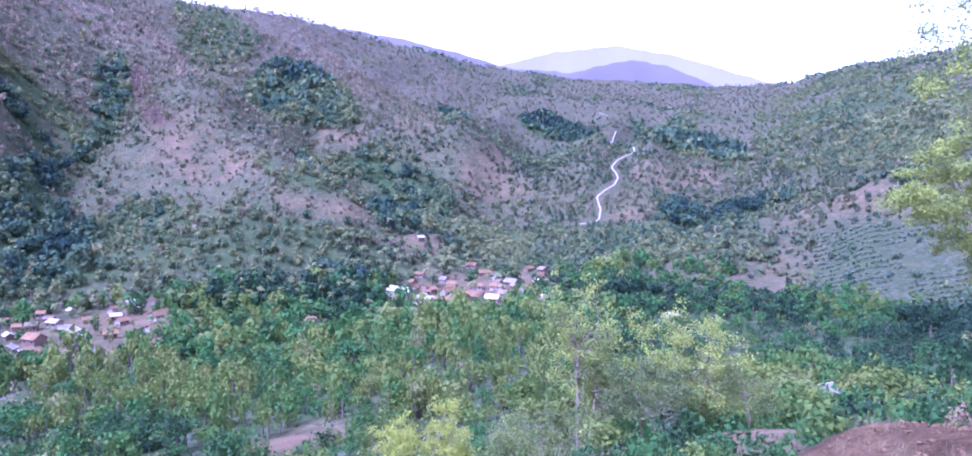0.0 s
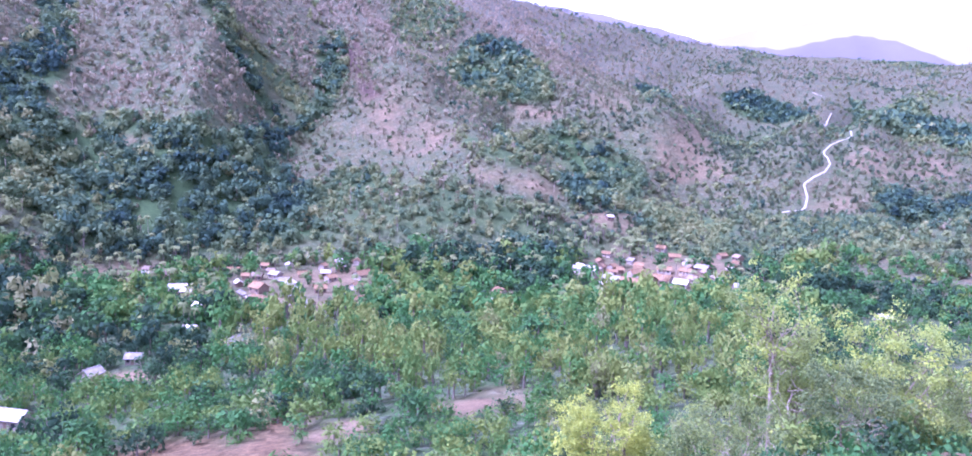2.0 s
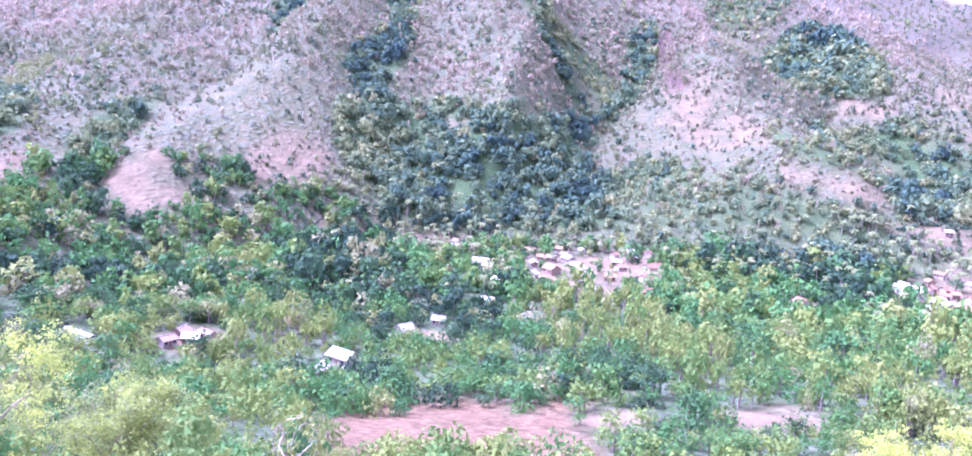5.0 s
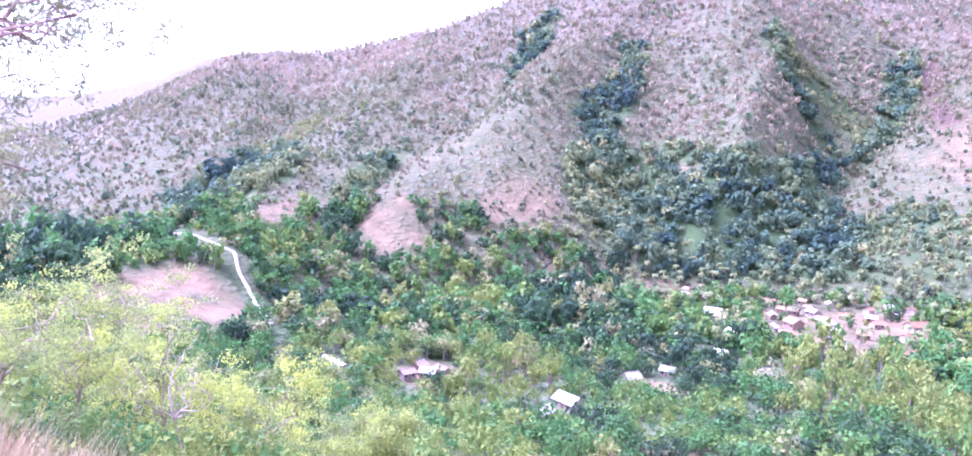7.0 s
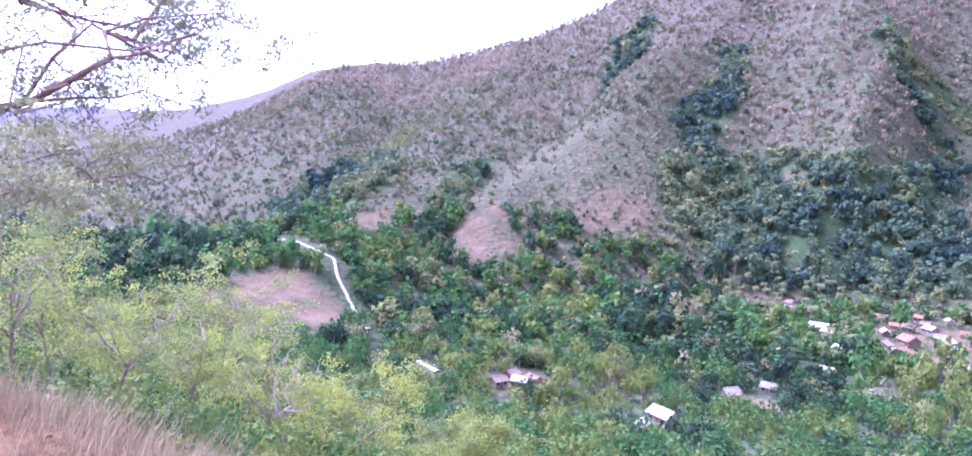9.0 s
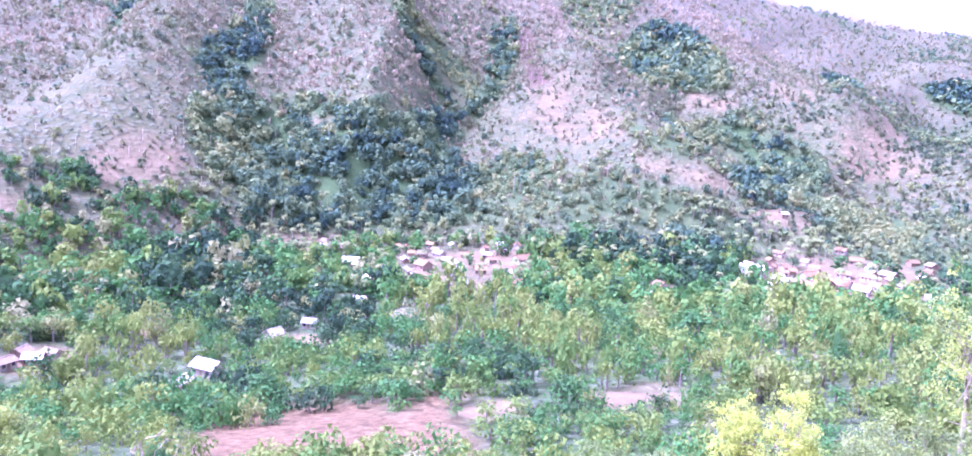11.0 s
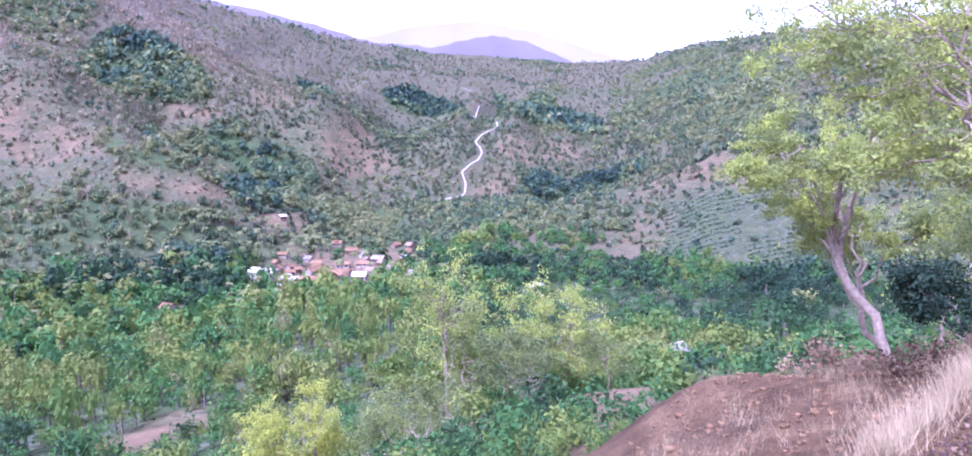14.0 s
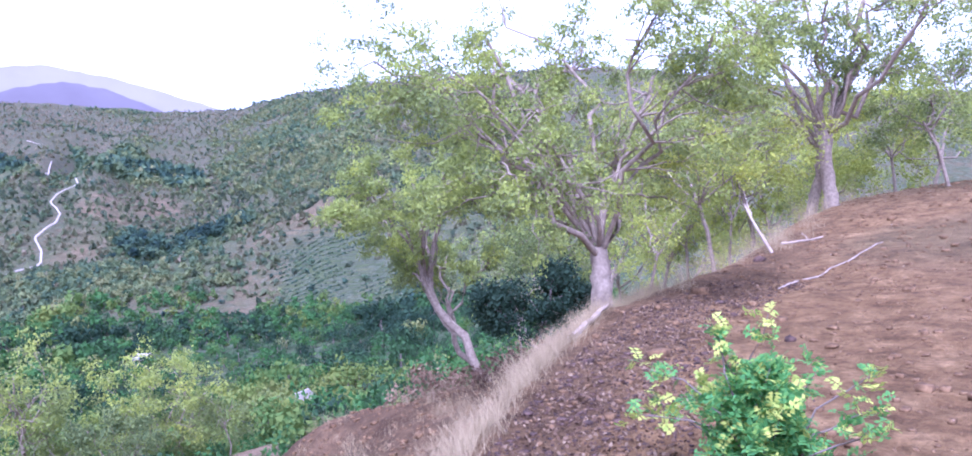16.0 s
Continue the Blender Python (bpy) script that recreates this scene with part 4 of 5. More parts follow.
# ---- terraced field on the facing spur ----
def terrace(el):
    bs = np.arange(-33.0, -21.6, 0.25)
    bs = bs[: len(bs) - int(dice.uniform(0, 12))][int(dice.uniform(0, 6)):]
    rs = np.array([meets(b, el + 0.25 * float(rough(np.array(b * 9), np.array(el * 7), 30, 3, 3)) + 0.02 * (b + 27)) for b in bs])
    rs = np.convolve(np.pad(rs, 2, mode="edge"), np.ones(5) / 5, mode="valid")
    rows = []
    for dr, dz in ((-0.9, -0.6), (-0.35, 0.12), (0.35, 0.16), (1.1, -0.5)):
        x, y = from_polar(bs, rs + dr)
        rows.append(np.column_stack([x, y, height(x, y) + dz + 0.4 * rough(x, y, 7, 5, 3)]))
    n = len(bs)
    i, j = np.meshgrid(np.arange(3), np.arange(n - 1), indexing="ij")
    quads = np.stack([i * n + j, i * n + j + 1, (i + 1) * n + j + 1, (i + 1) * n + j], -1).reshape(-1, 4)
    tagged(new("terrace_bank", mesh_of("terrace_bank", np.vstack(rows), quads, [BANK])), "low grassy terrace bank across the sloping field", "terrace", "field terraces")


BANK = plain("terrace_turf", (0.038, 0.046, 0.024), (0.075, 0.08, 0.042), 0.6, 0.95)
for k in range(22):
    terrace(-8.7 + 0.29 * k + dice.uniform(-0.07, 0.07))



def crops():
    """Rows of low plants along the terraces."""
    g = np.random.default_rng(33)
    edge = FIELD[0].edge
    x, y = [g.uniform(edge.low[k], edge.high[k], 9000) for k in (0, 1)]
    b, r = polar(x, y)
    r = np.round(r / 4.5) * 4.5 + g.normal(0, 0.5, len(r)) + 1.5 * rough(b * 12, r, 30, 35, 3)
    x, y = from_polar(b, r)
    keep = (FIELD[0].share(x, y) > 0.5) & (rough(x, y, 25, 37, 3) > -0.35)
    x, y = x[keep], y[keep]
    rad = g.uniform(0.35, 0.85, len(x))
    shapes = [crown_shape(8, 170 + k, 3, 0.8) for k in range(5)]
    wood("crop_rows", shapes, np.stack([x, y, height(x, y)], -1), rad, rad, g.uniform(0.05, 0.42, len(x)), HAZYLEAF, "rows of low green crops on the terraced field", False, "crops")


# ---- woods ----
pick = np.random.default_rng(5)


def crown_shape(n, seed, lobes=7, flat=1.0, leaf=2.1, ruffle=0.42):
    """Leaf clumps on the skins of several lobes, about one metre in radius."""
    g = np.random.default_rng(seed)
    c = g.normal(size=(lobes, 3))
    c = c / np.linalg.norm(c, axis=1)[:, None] * g.uniform(0.35, 0.62, (lobes, 1))
    c[0] = 0
    rad = g.uniform(0.34, 0.55, lobes)
    k = g.integers(0, lobes, n)
    v = g.normal(size=(n, 3))
    v[:, 2] = np.abs(v[:, 2]) * np.where(g.random(n) < 0.75, 1, -1)
    v /= np.linalg.norm(v, axis=1)[:, None]
    p = c[k] + v * rad[k][:, None] * g.uniform(0.7, 1.08, (n, 1))
    nrm = v + ruffle * g.normal(size=(n, 3))
    nrm /= np.linalg.norm(nrm, axis=1)[:, None]
    t1 = np.cross(nrm, g.normal(size=(n, 3)))
    t1 /= np.linalg.norm(t1, axis=1)[:, None]
    t2 = np.cross(nrm, t1)
    size = leaf / math.sqrt(n) * g.uniform(0.6, 1.35, (n, 1, 1))
    ang = np.array([0, 2.1, 4.2]) + g.uniform(0, 0.5, (n, 3))
    tri = p[:, None] + size * (np.cos(ang)[..., None] * t1[:, None] + np.sin(ang)[..., None] * t2[:, None])
    tri[..., 2] *= flat
    return tri.reshape(-1, 3)


def wood(name, shapes, at, radius, tall, tint, leaf, label, trunks=True, category="woodland", stretch=None):
    """One mass of many trees: each a crown of leaf clumps on a stem."""
    n = len(at)
    which, turn = pick.integers(0, len(shapes), n), pick.uniform(0, 2 * math.pi, n)
    lift = tall - radius * 0.7
    verts, tints = [], []
    for k, s in enumerate(shapes):
        m = np.flatnonzero(which == k)
        if not len(m):
            continue
        c, sn = np.cos(turn[m])[:, None], np.sin(turn[m])[:, None]
        squash = pick.uniform(0.75, 1.45, (len(m), 1)) * (1 if stretch is None else stretch[m][:, None])
        v = np.stack([s[:, 0] * c - s[:, 1] * sn, s[:, 0] * sn + s[:, 1] * c, np.broadcast_to(s[:, 2], (len(m), len(s))) * squash], -1)
        v = v * radius[m][:, None, None] + at[m][:, None] + np.stack([0 * lift[m], 0 * lift[m], lift[m]], -1)[:, None]
        verts.append(v.reshape(-1, 3))
        tints.append(np.repeat(tint[m], len(s)))
    verts, tints = np.vstack(verts), np.concatenate(tints)
    faces = np.arange(len(verts)).reshape(-1, 3)
    index = np.zeros(len(faces), np.int32)
    if trunks:
        a = np.array([0, 2.09, 4.19])
        ring = np.stack([np.cos(a), np.sin(a), 0 * a], -1)
        low = at[:, None] + ring * (0.05 * tall[:, None, None]) - [0, 0, 0.5]
        top = at[:, None] + ring * (0.03 * tall[:, None, None]) + np.stack([0 * lift, 0 * lift, lift], -1)[:, None]
        tv = np.concatenate([low, top], 1).reshape(-1, 3)
        base = len(verts) + 6 * np.arange(n)[:, None, None]
        tf = (base + np.array([[0, 1, 4], [0, 4, 3], [1, 2, 5], [1, 5, 4], [2, 0, 3], [2, 3, 5]])).reshape(-1, 3)
        verts, tints = np.vstack([verts, tv]), np.concatenate([tints, np.full(len(tv), 0.5)])
        faces, index = np.vstack([faces, tf]), np.concatenate([index, np.ones(len(tf), np.int32)])
    me = mesh_of(name, verts, faces, [leaf, DARKBARK], tint=tints)
    me.polygons.foreach_set("material_index", index)
    return tagged(new(name, me), label, category, kind="stuff")


def sown(n, r0, r1, b0=-80.0, b1=108.0):
    r = np.sqrt(pick.uniform(r0 * r0, r1 * r1, n))
    b = pick.uniform(b0, b1, n)
    x, y = from_polar(b, r)
    return b, r, x, y


def clear_of(b, r, before=15.0):
    """False where a tree would stand on a road or before a house."""
    ok = np.ones(len(b), bool)
    for course in WAYS:
        cb, cr = polar(course[:, 0], course[:, 1])
        for qb, qr in zip(cb[::2], cr[::2]):
            ok &= ~((np.abs(b - qb) < 0.22 + 130 / qr) & (r > qr - before) & (r < qr + 5)) | (np.abs(b - qb) > 3)
    for qb, qr, hw in SITES:
        front = (np.abs(b - qb) < hw * 1.05) & (r > qr - before) & (r < qr + 2)
        ok &= ~(front & (pick.random(len(b)) < 0.55)) & ~((np.abs(b - qb) < hw + 1.0) & (np.abs(r - qr) < 5))
    return ok


def stand(x, y):
    return np.stack([x, y, height(x, y)], -1)


# the wooded slope below the viewpoint and the valley floor
b, r, x, y = sown(17500, 50, 440, -50, 106)
f, s, v, g = cover(x, y)
patch = rough(x, y, 70, 51, 3)
warp = 0.9 * rough(x, y, 30, 65, 4, 0.6)
lush, yellow = most(LUSH, x, y, warp), most(YELLOW, x, y, warp)
keep = (pick.random(len(b)) < np.clip(np.where(r < 160, 0.95, 0.72) - 1.1 * smooth(0.3, 0.8, s) - 0.6 * v, 0.0, 1)) & clear_of(b, r) & (s < 0.62) & (r < foot_of_hills(b) + 8)
b, r, x, y, f, v, g, patch, lush, yellow = [q[keep] for q in (b, r, x, y, f, v, g, patch, lush, yellow)]
hue = 0.36 + 0.45 * patch - 0.10 * smooth(-16, -24, b) * smooth(150, 220, r) - 0.2 * f + 0.12 * g - 0.02 * smooth(200, 330, r)
hue = hue + (0.38 - hue) * 0.85 * lush
hue = np.clip(hue + (0.55 - hue) * 0.85 * yellow + pick.normal(0, 0.13, len(b)), 0.02, 0.66)
hue = np.where(pick.random(len(b)) < 0.02 + 0.09 * smooth(190, 280, r) * smooth(20, 34, b), pick.uniform(0.68, 0.9, len(b)), hue)
rad = (1.3 + 3.6 * pick.random(len(b)) ** 1.6) * (1 + 0.3 * f) * np.where(r < 130, 0.78, (1.0 + 0.3 * smooth(180, 260, r)) * (1 - 0.36 * smooth(-9, -15, b) * smooth(170, 230, r)))
tall = rad * pick.uniform(1.0, 1.8, len(b))
slim = 1 + 0.5 * yellow
for m, n_leaf, leaf, words in ((r < 120, 300, 1.35, "green broadleaf trees and shrubs covering the near slope"), ((r >= 120) & (r < 270), 170, 1.4, "light green trees in the middle of the valley"), (r >= 270, 64, 1.65, "mixed green trees filling the valley floor")):
    wood("woodland", [crown_shape(n_leaf, k + n_leaf, 9, 1.0, leaf) for k in range(7)], stand(x, y)[m], rad[m] / slim[m] ** 0.5, tall[m] * slim[m] ** 0.5, hue[m], LEAF, words, stretch=slim[m])

crops()

# forest in the gullies of the far hillsides, and lone trees between
b, r, x, y = [np.concatenate(q) for q in zip(sown(66000, 325, 1000, -45, 98), sown(36000, 1000, 1750, -45, 60))]
f, s, v, g = cover(x, y)
dens, grove, grass = wooded(x, y, f, s, v, g)
keep = (pick.random(len(b)) < np.where(r < 1000, 0.62 - 0.2 * f, 0.85) * dens + 0.022 * (1 - g) * (1 - v)) & clear_of(b, r, 22) & (r > foot_of_hills(b))
b, r, x, y, f, grove, dens = [q[keep] for q in (b, r, x, y, f, grove, dens)]
belt = rough(x, y, 75, 67, 3)
hue = np.clip(0.42 + 0.10 * grove - 0.17 * f + 0.30 * belt - 0.05 * smooth(600, 1000, r) - 0.03 * smooth(4, -8, b) + pick.normal(0, 0.12, len(b)), 0.0, 0.62)
hue = np.where(pick.random(len(b)) < 0.04 + 0.06 * grove, pick.uniform(0.62, 0.85, len(b)), hue)
hue = np.where((dens < 0.2) & (pick.random(len(b)) < 0.6), pick.uniform(0.08, 0.38, len(b)), hue)
rad = np.where(pick.random(len(b)) < dens * 1.3, pick.uniform(2.4, 5.4, len(b)) * (0.8 + 0.65 * f), pick.uniform(1.2, 2.4, len(b)))
tall = rad * pick.uniform(1.1, 1.7, len(b))
near = (r < 800) & (rad > 2.5)
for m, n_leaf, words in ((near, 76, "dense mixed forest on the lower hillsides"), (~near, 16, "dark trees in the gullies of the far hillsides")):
    wood("woodland", [crown_shape(n_leaf, 40 + k, 9, 0.95, 1.8, 0.22) for k in range(10)], stand(x, y)[m], rad[m], tall[m], hue[m], HAZYLEAF, words, False)

# hedges along old field edges
for line, step in (([(15.4, 1.8), (13.9, 1.1), (12.6, 0.3), (11.2, 0.6), (9.5, -0.4)], 3.0), ([(8.0, -5.0), (6.4, -4.5), (4.0, -4.4), (2.4, -4.8)], 4.0), ([(-16.0, -7.8), (-18.8, -8.0), (-21.2, -8.6), (-23.5, -9.2)], 3.0)):
    course = way(line)[::1]
    q = np.repeat(course, 2, 0) + pick.normal(0, 0.8, (2 * len(course), 2))
    rad = pick.uniform(1.1, 1.9, len(q))
    wood("hedge", [crown_shape(36, 70 + k, 4) for k in range(4)], stand(q[:, 0], q[:, 1]), rad, rad * 1.1, pick.uniform(0.0, 0.25, len(q)), HAZYLEAF, "dark hedge along the edge of a field", False, "hedge")

# bare pale trunks among the scrub of the near knoll and spurs
b, r, x, y = sown(4200, 440, 950, 5, 75)
keep = pick.random(len(b)) < 0.16 + 0.5 * np.exp(-((b - 14) / 6) ** 2 - ((r - 500) / 70) ** 2)
x, y = x[keep], y[keep]
tall = pick.uniform(4, 8.5, len(x))
p, a = stand(x, y), np.array([0, 2.09, 4.19])
ring = np.stack([np.cos(a), np.sin(a), 0 * a], -1)
verts, faces = [], []
for k, (q, h) in enumerate(zip(p, tall)):
    for m in range(4):
        foot = q + [0, 0, -0.4 if m == 0 else h * pick.uniform(0.35, 0.6)]
        tip = q + [pick.normal(0, 0.09 * h if m else 0.04 * h), pick.normal(0, 0.06 * h), h * (1 if m == 0 else pick.uniform(0.75, 0.95))]
        n0 = len(verts) * 3
        verts += [foot + ring * 0.022 * h * (1 if m == 0 else 0.55), tip + ring * 0.05]
        faces += [(n0, n0 + 1, n0 + 4, n0 + 3), (n0 + 1, n0 + 2, n0 + 5, n0 + 4), (n0 + 2, n0, n0 + 3, n0 + 5)]
tagged(new("bare_trunks", mesh_of("bare_trunks", np.vstack(verts), np.array(faces), [DEADWOOD])), "pale leafless trunks standing in the scrub", "dead trees", kind="stuff")

# leafless trees and dry bushes on the spurs
def bare_crown(seed):
    """The haze of fine twigs round the upright branches of a leafless tree."""
    g = np.random.default_rng(seed)
    tri = []
    for _ in range(4):
        a, out = g.uniform(0, 6.283), g.uniform(0.1, 0.5)
        tip = np.array([math.cos(a) * out, math.sin(a) * out, g.uniform(0.4, 0.95)])
        foot = tip * [0.2, 0.2, 0] + [0, 0, -0.9]
        side = np.array([-math.sin(a + 0.7), math.cos(a + 0.7), 0]) * 0.07
        tri += [foot - side, foot + side, tip]
    return np.vstack([crown_shape(8, seed, 4, 1.15, 1.1), tri])


b, r, x, y = [np.concatenate(q) for q in zip(sown(60000, 325, 1000, -45, 98), sown(30000, 1000, 1750, -45, 70))]
f, s, v, g = cover(x, y)
dens, grove, grass = wooded(x, y, f, s, v, g)
keep = (pick.random(len(b)) < np.clip(0.66 - 0.5 * dens - 0.2 * s - v - 0.6 * g - 0.45 * grass, 0, 1)) & clear_of(b, r, 8) & (r > foot_of_hills(b))
b, r, x, y, dens = [q[keep] for q in (b, r, x, y, dens)]
z = height(x, y)
tone = np.clip(0.42 + 0.4 * rough(x, y, 60, 83, 4) + 0.3 * smooth(20, 110, z) + pick.normal(0, 0.13, len(b)), 0, 1)
tone = np.where(pick.random(len(b)) < 0.03, 0.0, tone - 0.25 * smooth(14, 4, b))
bare = pick.random(len(b)) < np.maximum(smooth(-30, 70, z) * smooth(-6, 10, b) * 0.85, 0.7 * KNOLL.share(x, y))
rad = np.where(bare, pick.uniform(2.2, 4.2, len(b)), pick.uniform(0.7, 1.7, len(b)) * (1 + 0.5 * smooth(14, 4, b)))
wood("bare_wood", [bare_crown(60 + k) for k in range(8)], stand(x, y)[bare], rad[bare], rad[bare] * 1.6, tone[bare], SCRUB, "leafless grey-brown trees standing over the upper slopes", False, "trees")
wood("scrub", [crown_shape(8, 160 + k, 3, 1.2) for k in range(6)], stand(x, y)[~bare], rad[~bare], rad[~bare] * pick.uniform(1.1, 1.6, int((~bare).sum())), tone[~bare], SCRUB, "dry brown scrub dotted over the far slopes", False, "scrub")


b, r, x, y = sown(420, 330, 620, -34, -19)
el = np.degrees(np.arctan2(height(x, y) - EYE, r))
keep = (el > -9.2) & (el < -2.6) & (pick.random(len(b)) < 0.12 + 0.5 * np.exp(-((b + 23.2) / 1.3) ** 2)) & clear_of(b, r, 8)
rad = pick.uniform(1.4, 2.3, int(keep.sum()))
wood("field_bushes", [crown_shape(60, 110 + k, 6) for k in range(4)], stand(x[keep], y[keep]), rad, rad * 1.15, pick.uniform(0.05, 0.3, len(rad)), HAZYLEAF, "round dark bushes dotted over the terraced field", False, "bushes")


# ---- trees that stand near the viewpoint ----
def tube(points, radii, sides=6):
    """Rings along a line, as vertices and quads."""
    p, r = np.asarray(points, float), np.asarray(radii, float)
    t = np.gradient(p, axis=0)
    t /= np.maximum(np.linalg.norm(t, axis=1), 1e-9)[:, None]
    ref = np.where(np.abs(t[:, 2:3]) > 0.9, [[1.0, 0, 0]], [[0, 0, 1.0]])
    u = np.cross(t, ref)
    u /= np.maximum(np.linalg.norm(u, axis=1), 1e-9)[:, None]
    w = np.cross(t, u)
    a = np.linspace(0, 2 * math.pi, sides, endpoint=False)
    ring = p[:, None] + r[:, None, None] * (np.cos(a)[None, :, None] * u[:, None] + np.sin(a)[None, :, None] * w[:, None])
    n = len(p)
    i, j = np.meshgrid(np.arange(n - 1), np.arange(sides), indexing="ij")
    k = (j + 1) % sides
    quads = np.stack([i * sides + j, i * sides + k, (i + 1) * sides + k, (i + 1) * sides + j], -1).reshape(-1, 4)
    return ring.reshape(-1, 3), quads


def bent(g, a, b, n, sag=0.0, wild=0.12):
    """A crooked line from a to b."""
    a, b = np.asarray(a, float), np.asarray(b, float)
    t = np.linspace(0, 1, n)[:, None]
    span = np.linalg.norm(b - a)
    off = g.normal(size=(n, 3)) * wild * span / 2
    mid = g.normal(size=3) * wild * span + [0, 0, sag * span]
    return a + (b - a) * t + mid * 4 * t * (1 - t) * 0.6 + off * np.sin(np.pi * t) * 0.5


def leaf_quads(g, at, size, slim=0.55, droop=0.3):
    n = len(at)
    d = g.normal(size=(n, 3))
    d[:, 2] -= droop
    d /= np.linalg.norm(d, axis=1)[:, None]
    s = np.cross(d, g.normal(size=(n, 3)))
    s /= np.linalg.norm(s, axis=1)[:, None]
    L = size * g.uniform(0.6, 1.3, (n, 1))
    v = np.stack([at - d * L / 2, at + s * L * slim / 2, at + d * L / 2, at - s * L * slim / 2], 1)
    return v.reshape(-1, 3), np.arange(4 * n).reshape(-1, 4)


def unit(v):
    return v / max(np.linalg.norm(v), 1e-9)


def tree(name, at, turn, stem, r0, heart, spread, counts, leaves, leaf, tint, seed, bark, label, leafmat=None, category="tree", fork=0.55, thick=0.5, wild=0.13, group="", rise=0.06, reach=1.0):
    """A tree with a tapered trunk, limbs, branches and twigs, and leaves along the twigs.
    stem: the trunk's line; heart and spread: the crown's middle and half sizes; counts: limbs, branches, twigs."""
    g = np.random.default_rng(seed)
    base = new(name)
    base.matrix_basis = pose(*at, 0, 0, turn)
    tagged(base, label, category, group)
    heart, spread = np.array(heart, float), np.array(spread, float)
    stem = np.array(stem, float)
    d = np.linspace(0, 1, 9)
    k = np.linspace(0, 1, len(stem))
    trunk = np.stack([np.interp(d, k, stem[:, c]) for c in range(3)], -1)
    trunk[1:-1] += g.normal(size=(7, 3)) * r0 * 0.10
    rad = r0 * np.interp(d, [0, 0.12, 1], [1.12, 1.0, 0.8])
    tubes = [tube(np.vstack([trunk[0] - [0, 0, 0.6], trunk, trunk[-1] + (trunk[-1] - trunk[-2]) * 0.9]), np.concatenate([[rad[0] * 1.1], rad, [rad[-1] * 0.4]]), 10)]
    tips = []
    nl, nb, nt = counts
    for i in range(nl):
        v = g.normal(size=3)
        v[:2] += [math.cos(6.283 * i / nl) * 1.2, math.sin(6.283 * i / nl) * 1.2]
        v[2] = abs(v[2]) * 0.7
        v /= np.linalg.norm(v)
        end = heart + v * spread * g.uniform(0.5, 1.0)
        start = trunk[-1] if g.random() < 0.7 else trunk[-2]
        limb = bent(g, start, end, 9, rise, wild)
        lr = r0 * thick * g.uniform(0.8, 1.1) * (1.2 if i < 3 else 0.7)
        tubes.append(tube(limb, lr * np.linspace(1, 0.42, 9) ** 1.3, 7))
        for j in range(nb):
            q = g.uniform(fork, 1.0)
            p = limb[int(round(q * 8))]
            u = 0.75 * unit(g.normal(size=3)) + 0.7 * unit(p - heart) + [0, 0, 0.3]
            br = bent(g, p, p + unit(u) * spread * g.uniform(0.22, 0.55) * reach, 6, 0.06, wild * 1.2)
            b0 = lr * (0.24 + 0.22 * (1 - q))
            tubes.append(tube(br, np.linspace(b0, b0 * 0.3, 6), 5))
            for m in range(nt):
                p2 = br[g.integers(2, 6)]
                u = unit(g.normal(size=3)) + 0.6 * unit(br[-1] - br[0])
                tw = bent(g, p2, p2 + unit(u) * spread.mean() * g.uniform(0.1, 0.26), 4, 0.0, 0.2)
                if leaf < 0.09:
                    tubes.append(tube(tw, np.linspace(b0 * 0.3, b0 * 0.1, 4), 3))
                tips.append(tw)
    off, vs, qs = 0, [], []
    for v, q in tubes:
        vs.append(v)
        qs.append(q + off)
        off += len(v)
    ob = new("trunk", mesh_of("trunk", np.vstack(vs), np.vstack(qs), [bark], True))
    ob.parent = base
    if leaves:
        tips = np.array(tips)
        w = g.integers(0, len(tips), leaves)
        q = g.uniform(0.35, 1.05, leaves)[:, None]
        p = tips[w, 1] + (tips[w, 3] - tips[w, 1]) * q + g.normal(size=(leaves, 3)) * [1, 1, 0.65] * max(1.3 * leaf, 0.035 * spread.mean())
        v, f = leaf_quads(g, p, leaf)
        tone = np.clip(tint + 0.10 * g.normal(size=len(tips)), 0, 1)[w]
        ob = new("crown", mesh_of("crown", v, f, [leafmat or NEARLEAF], tint=np.repeat(tone, 4)))
        ob.parent = base
    return base


EYE_RIGHT = held(-38, -1, 6).translation
EYE_LEFT = held(66, -3, -6).translation


def spot(b, r, eye=(0, 0, 0)):
    x, y = from_polar(b, r)
    x, y = x + eye[0], y + eye[1]
    return x, y, float(height(x, y))


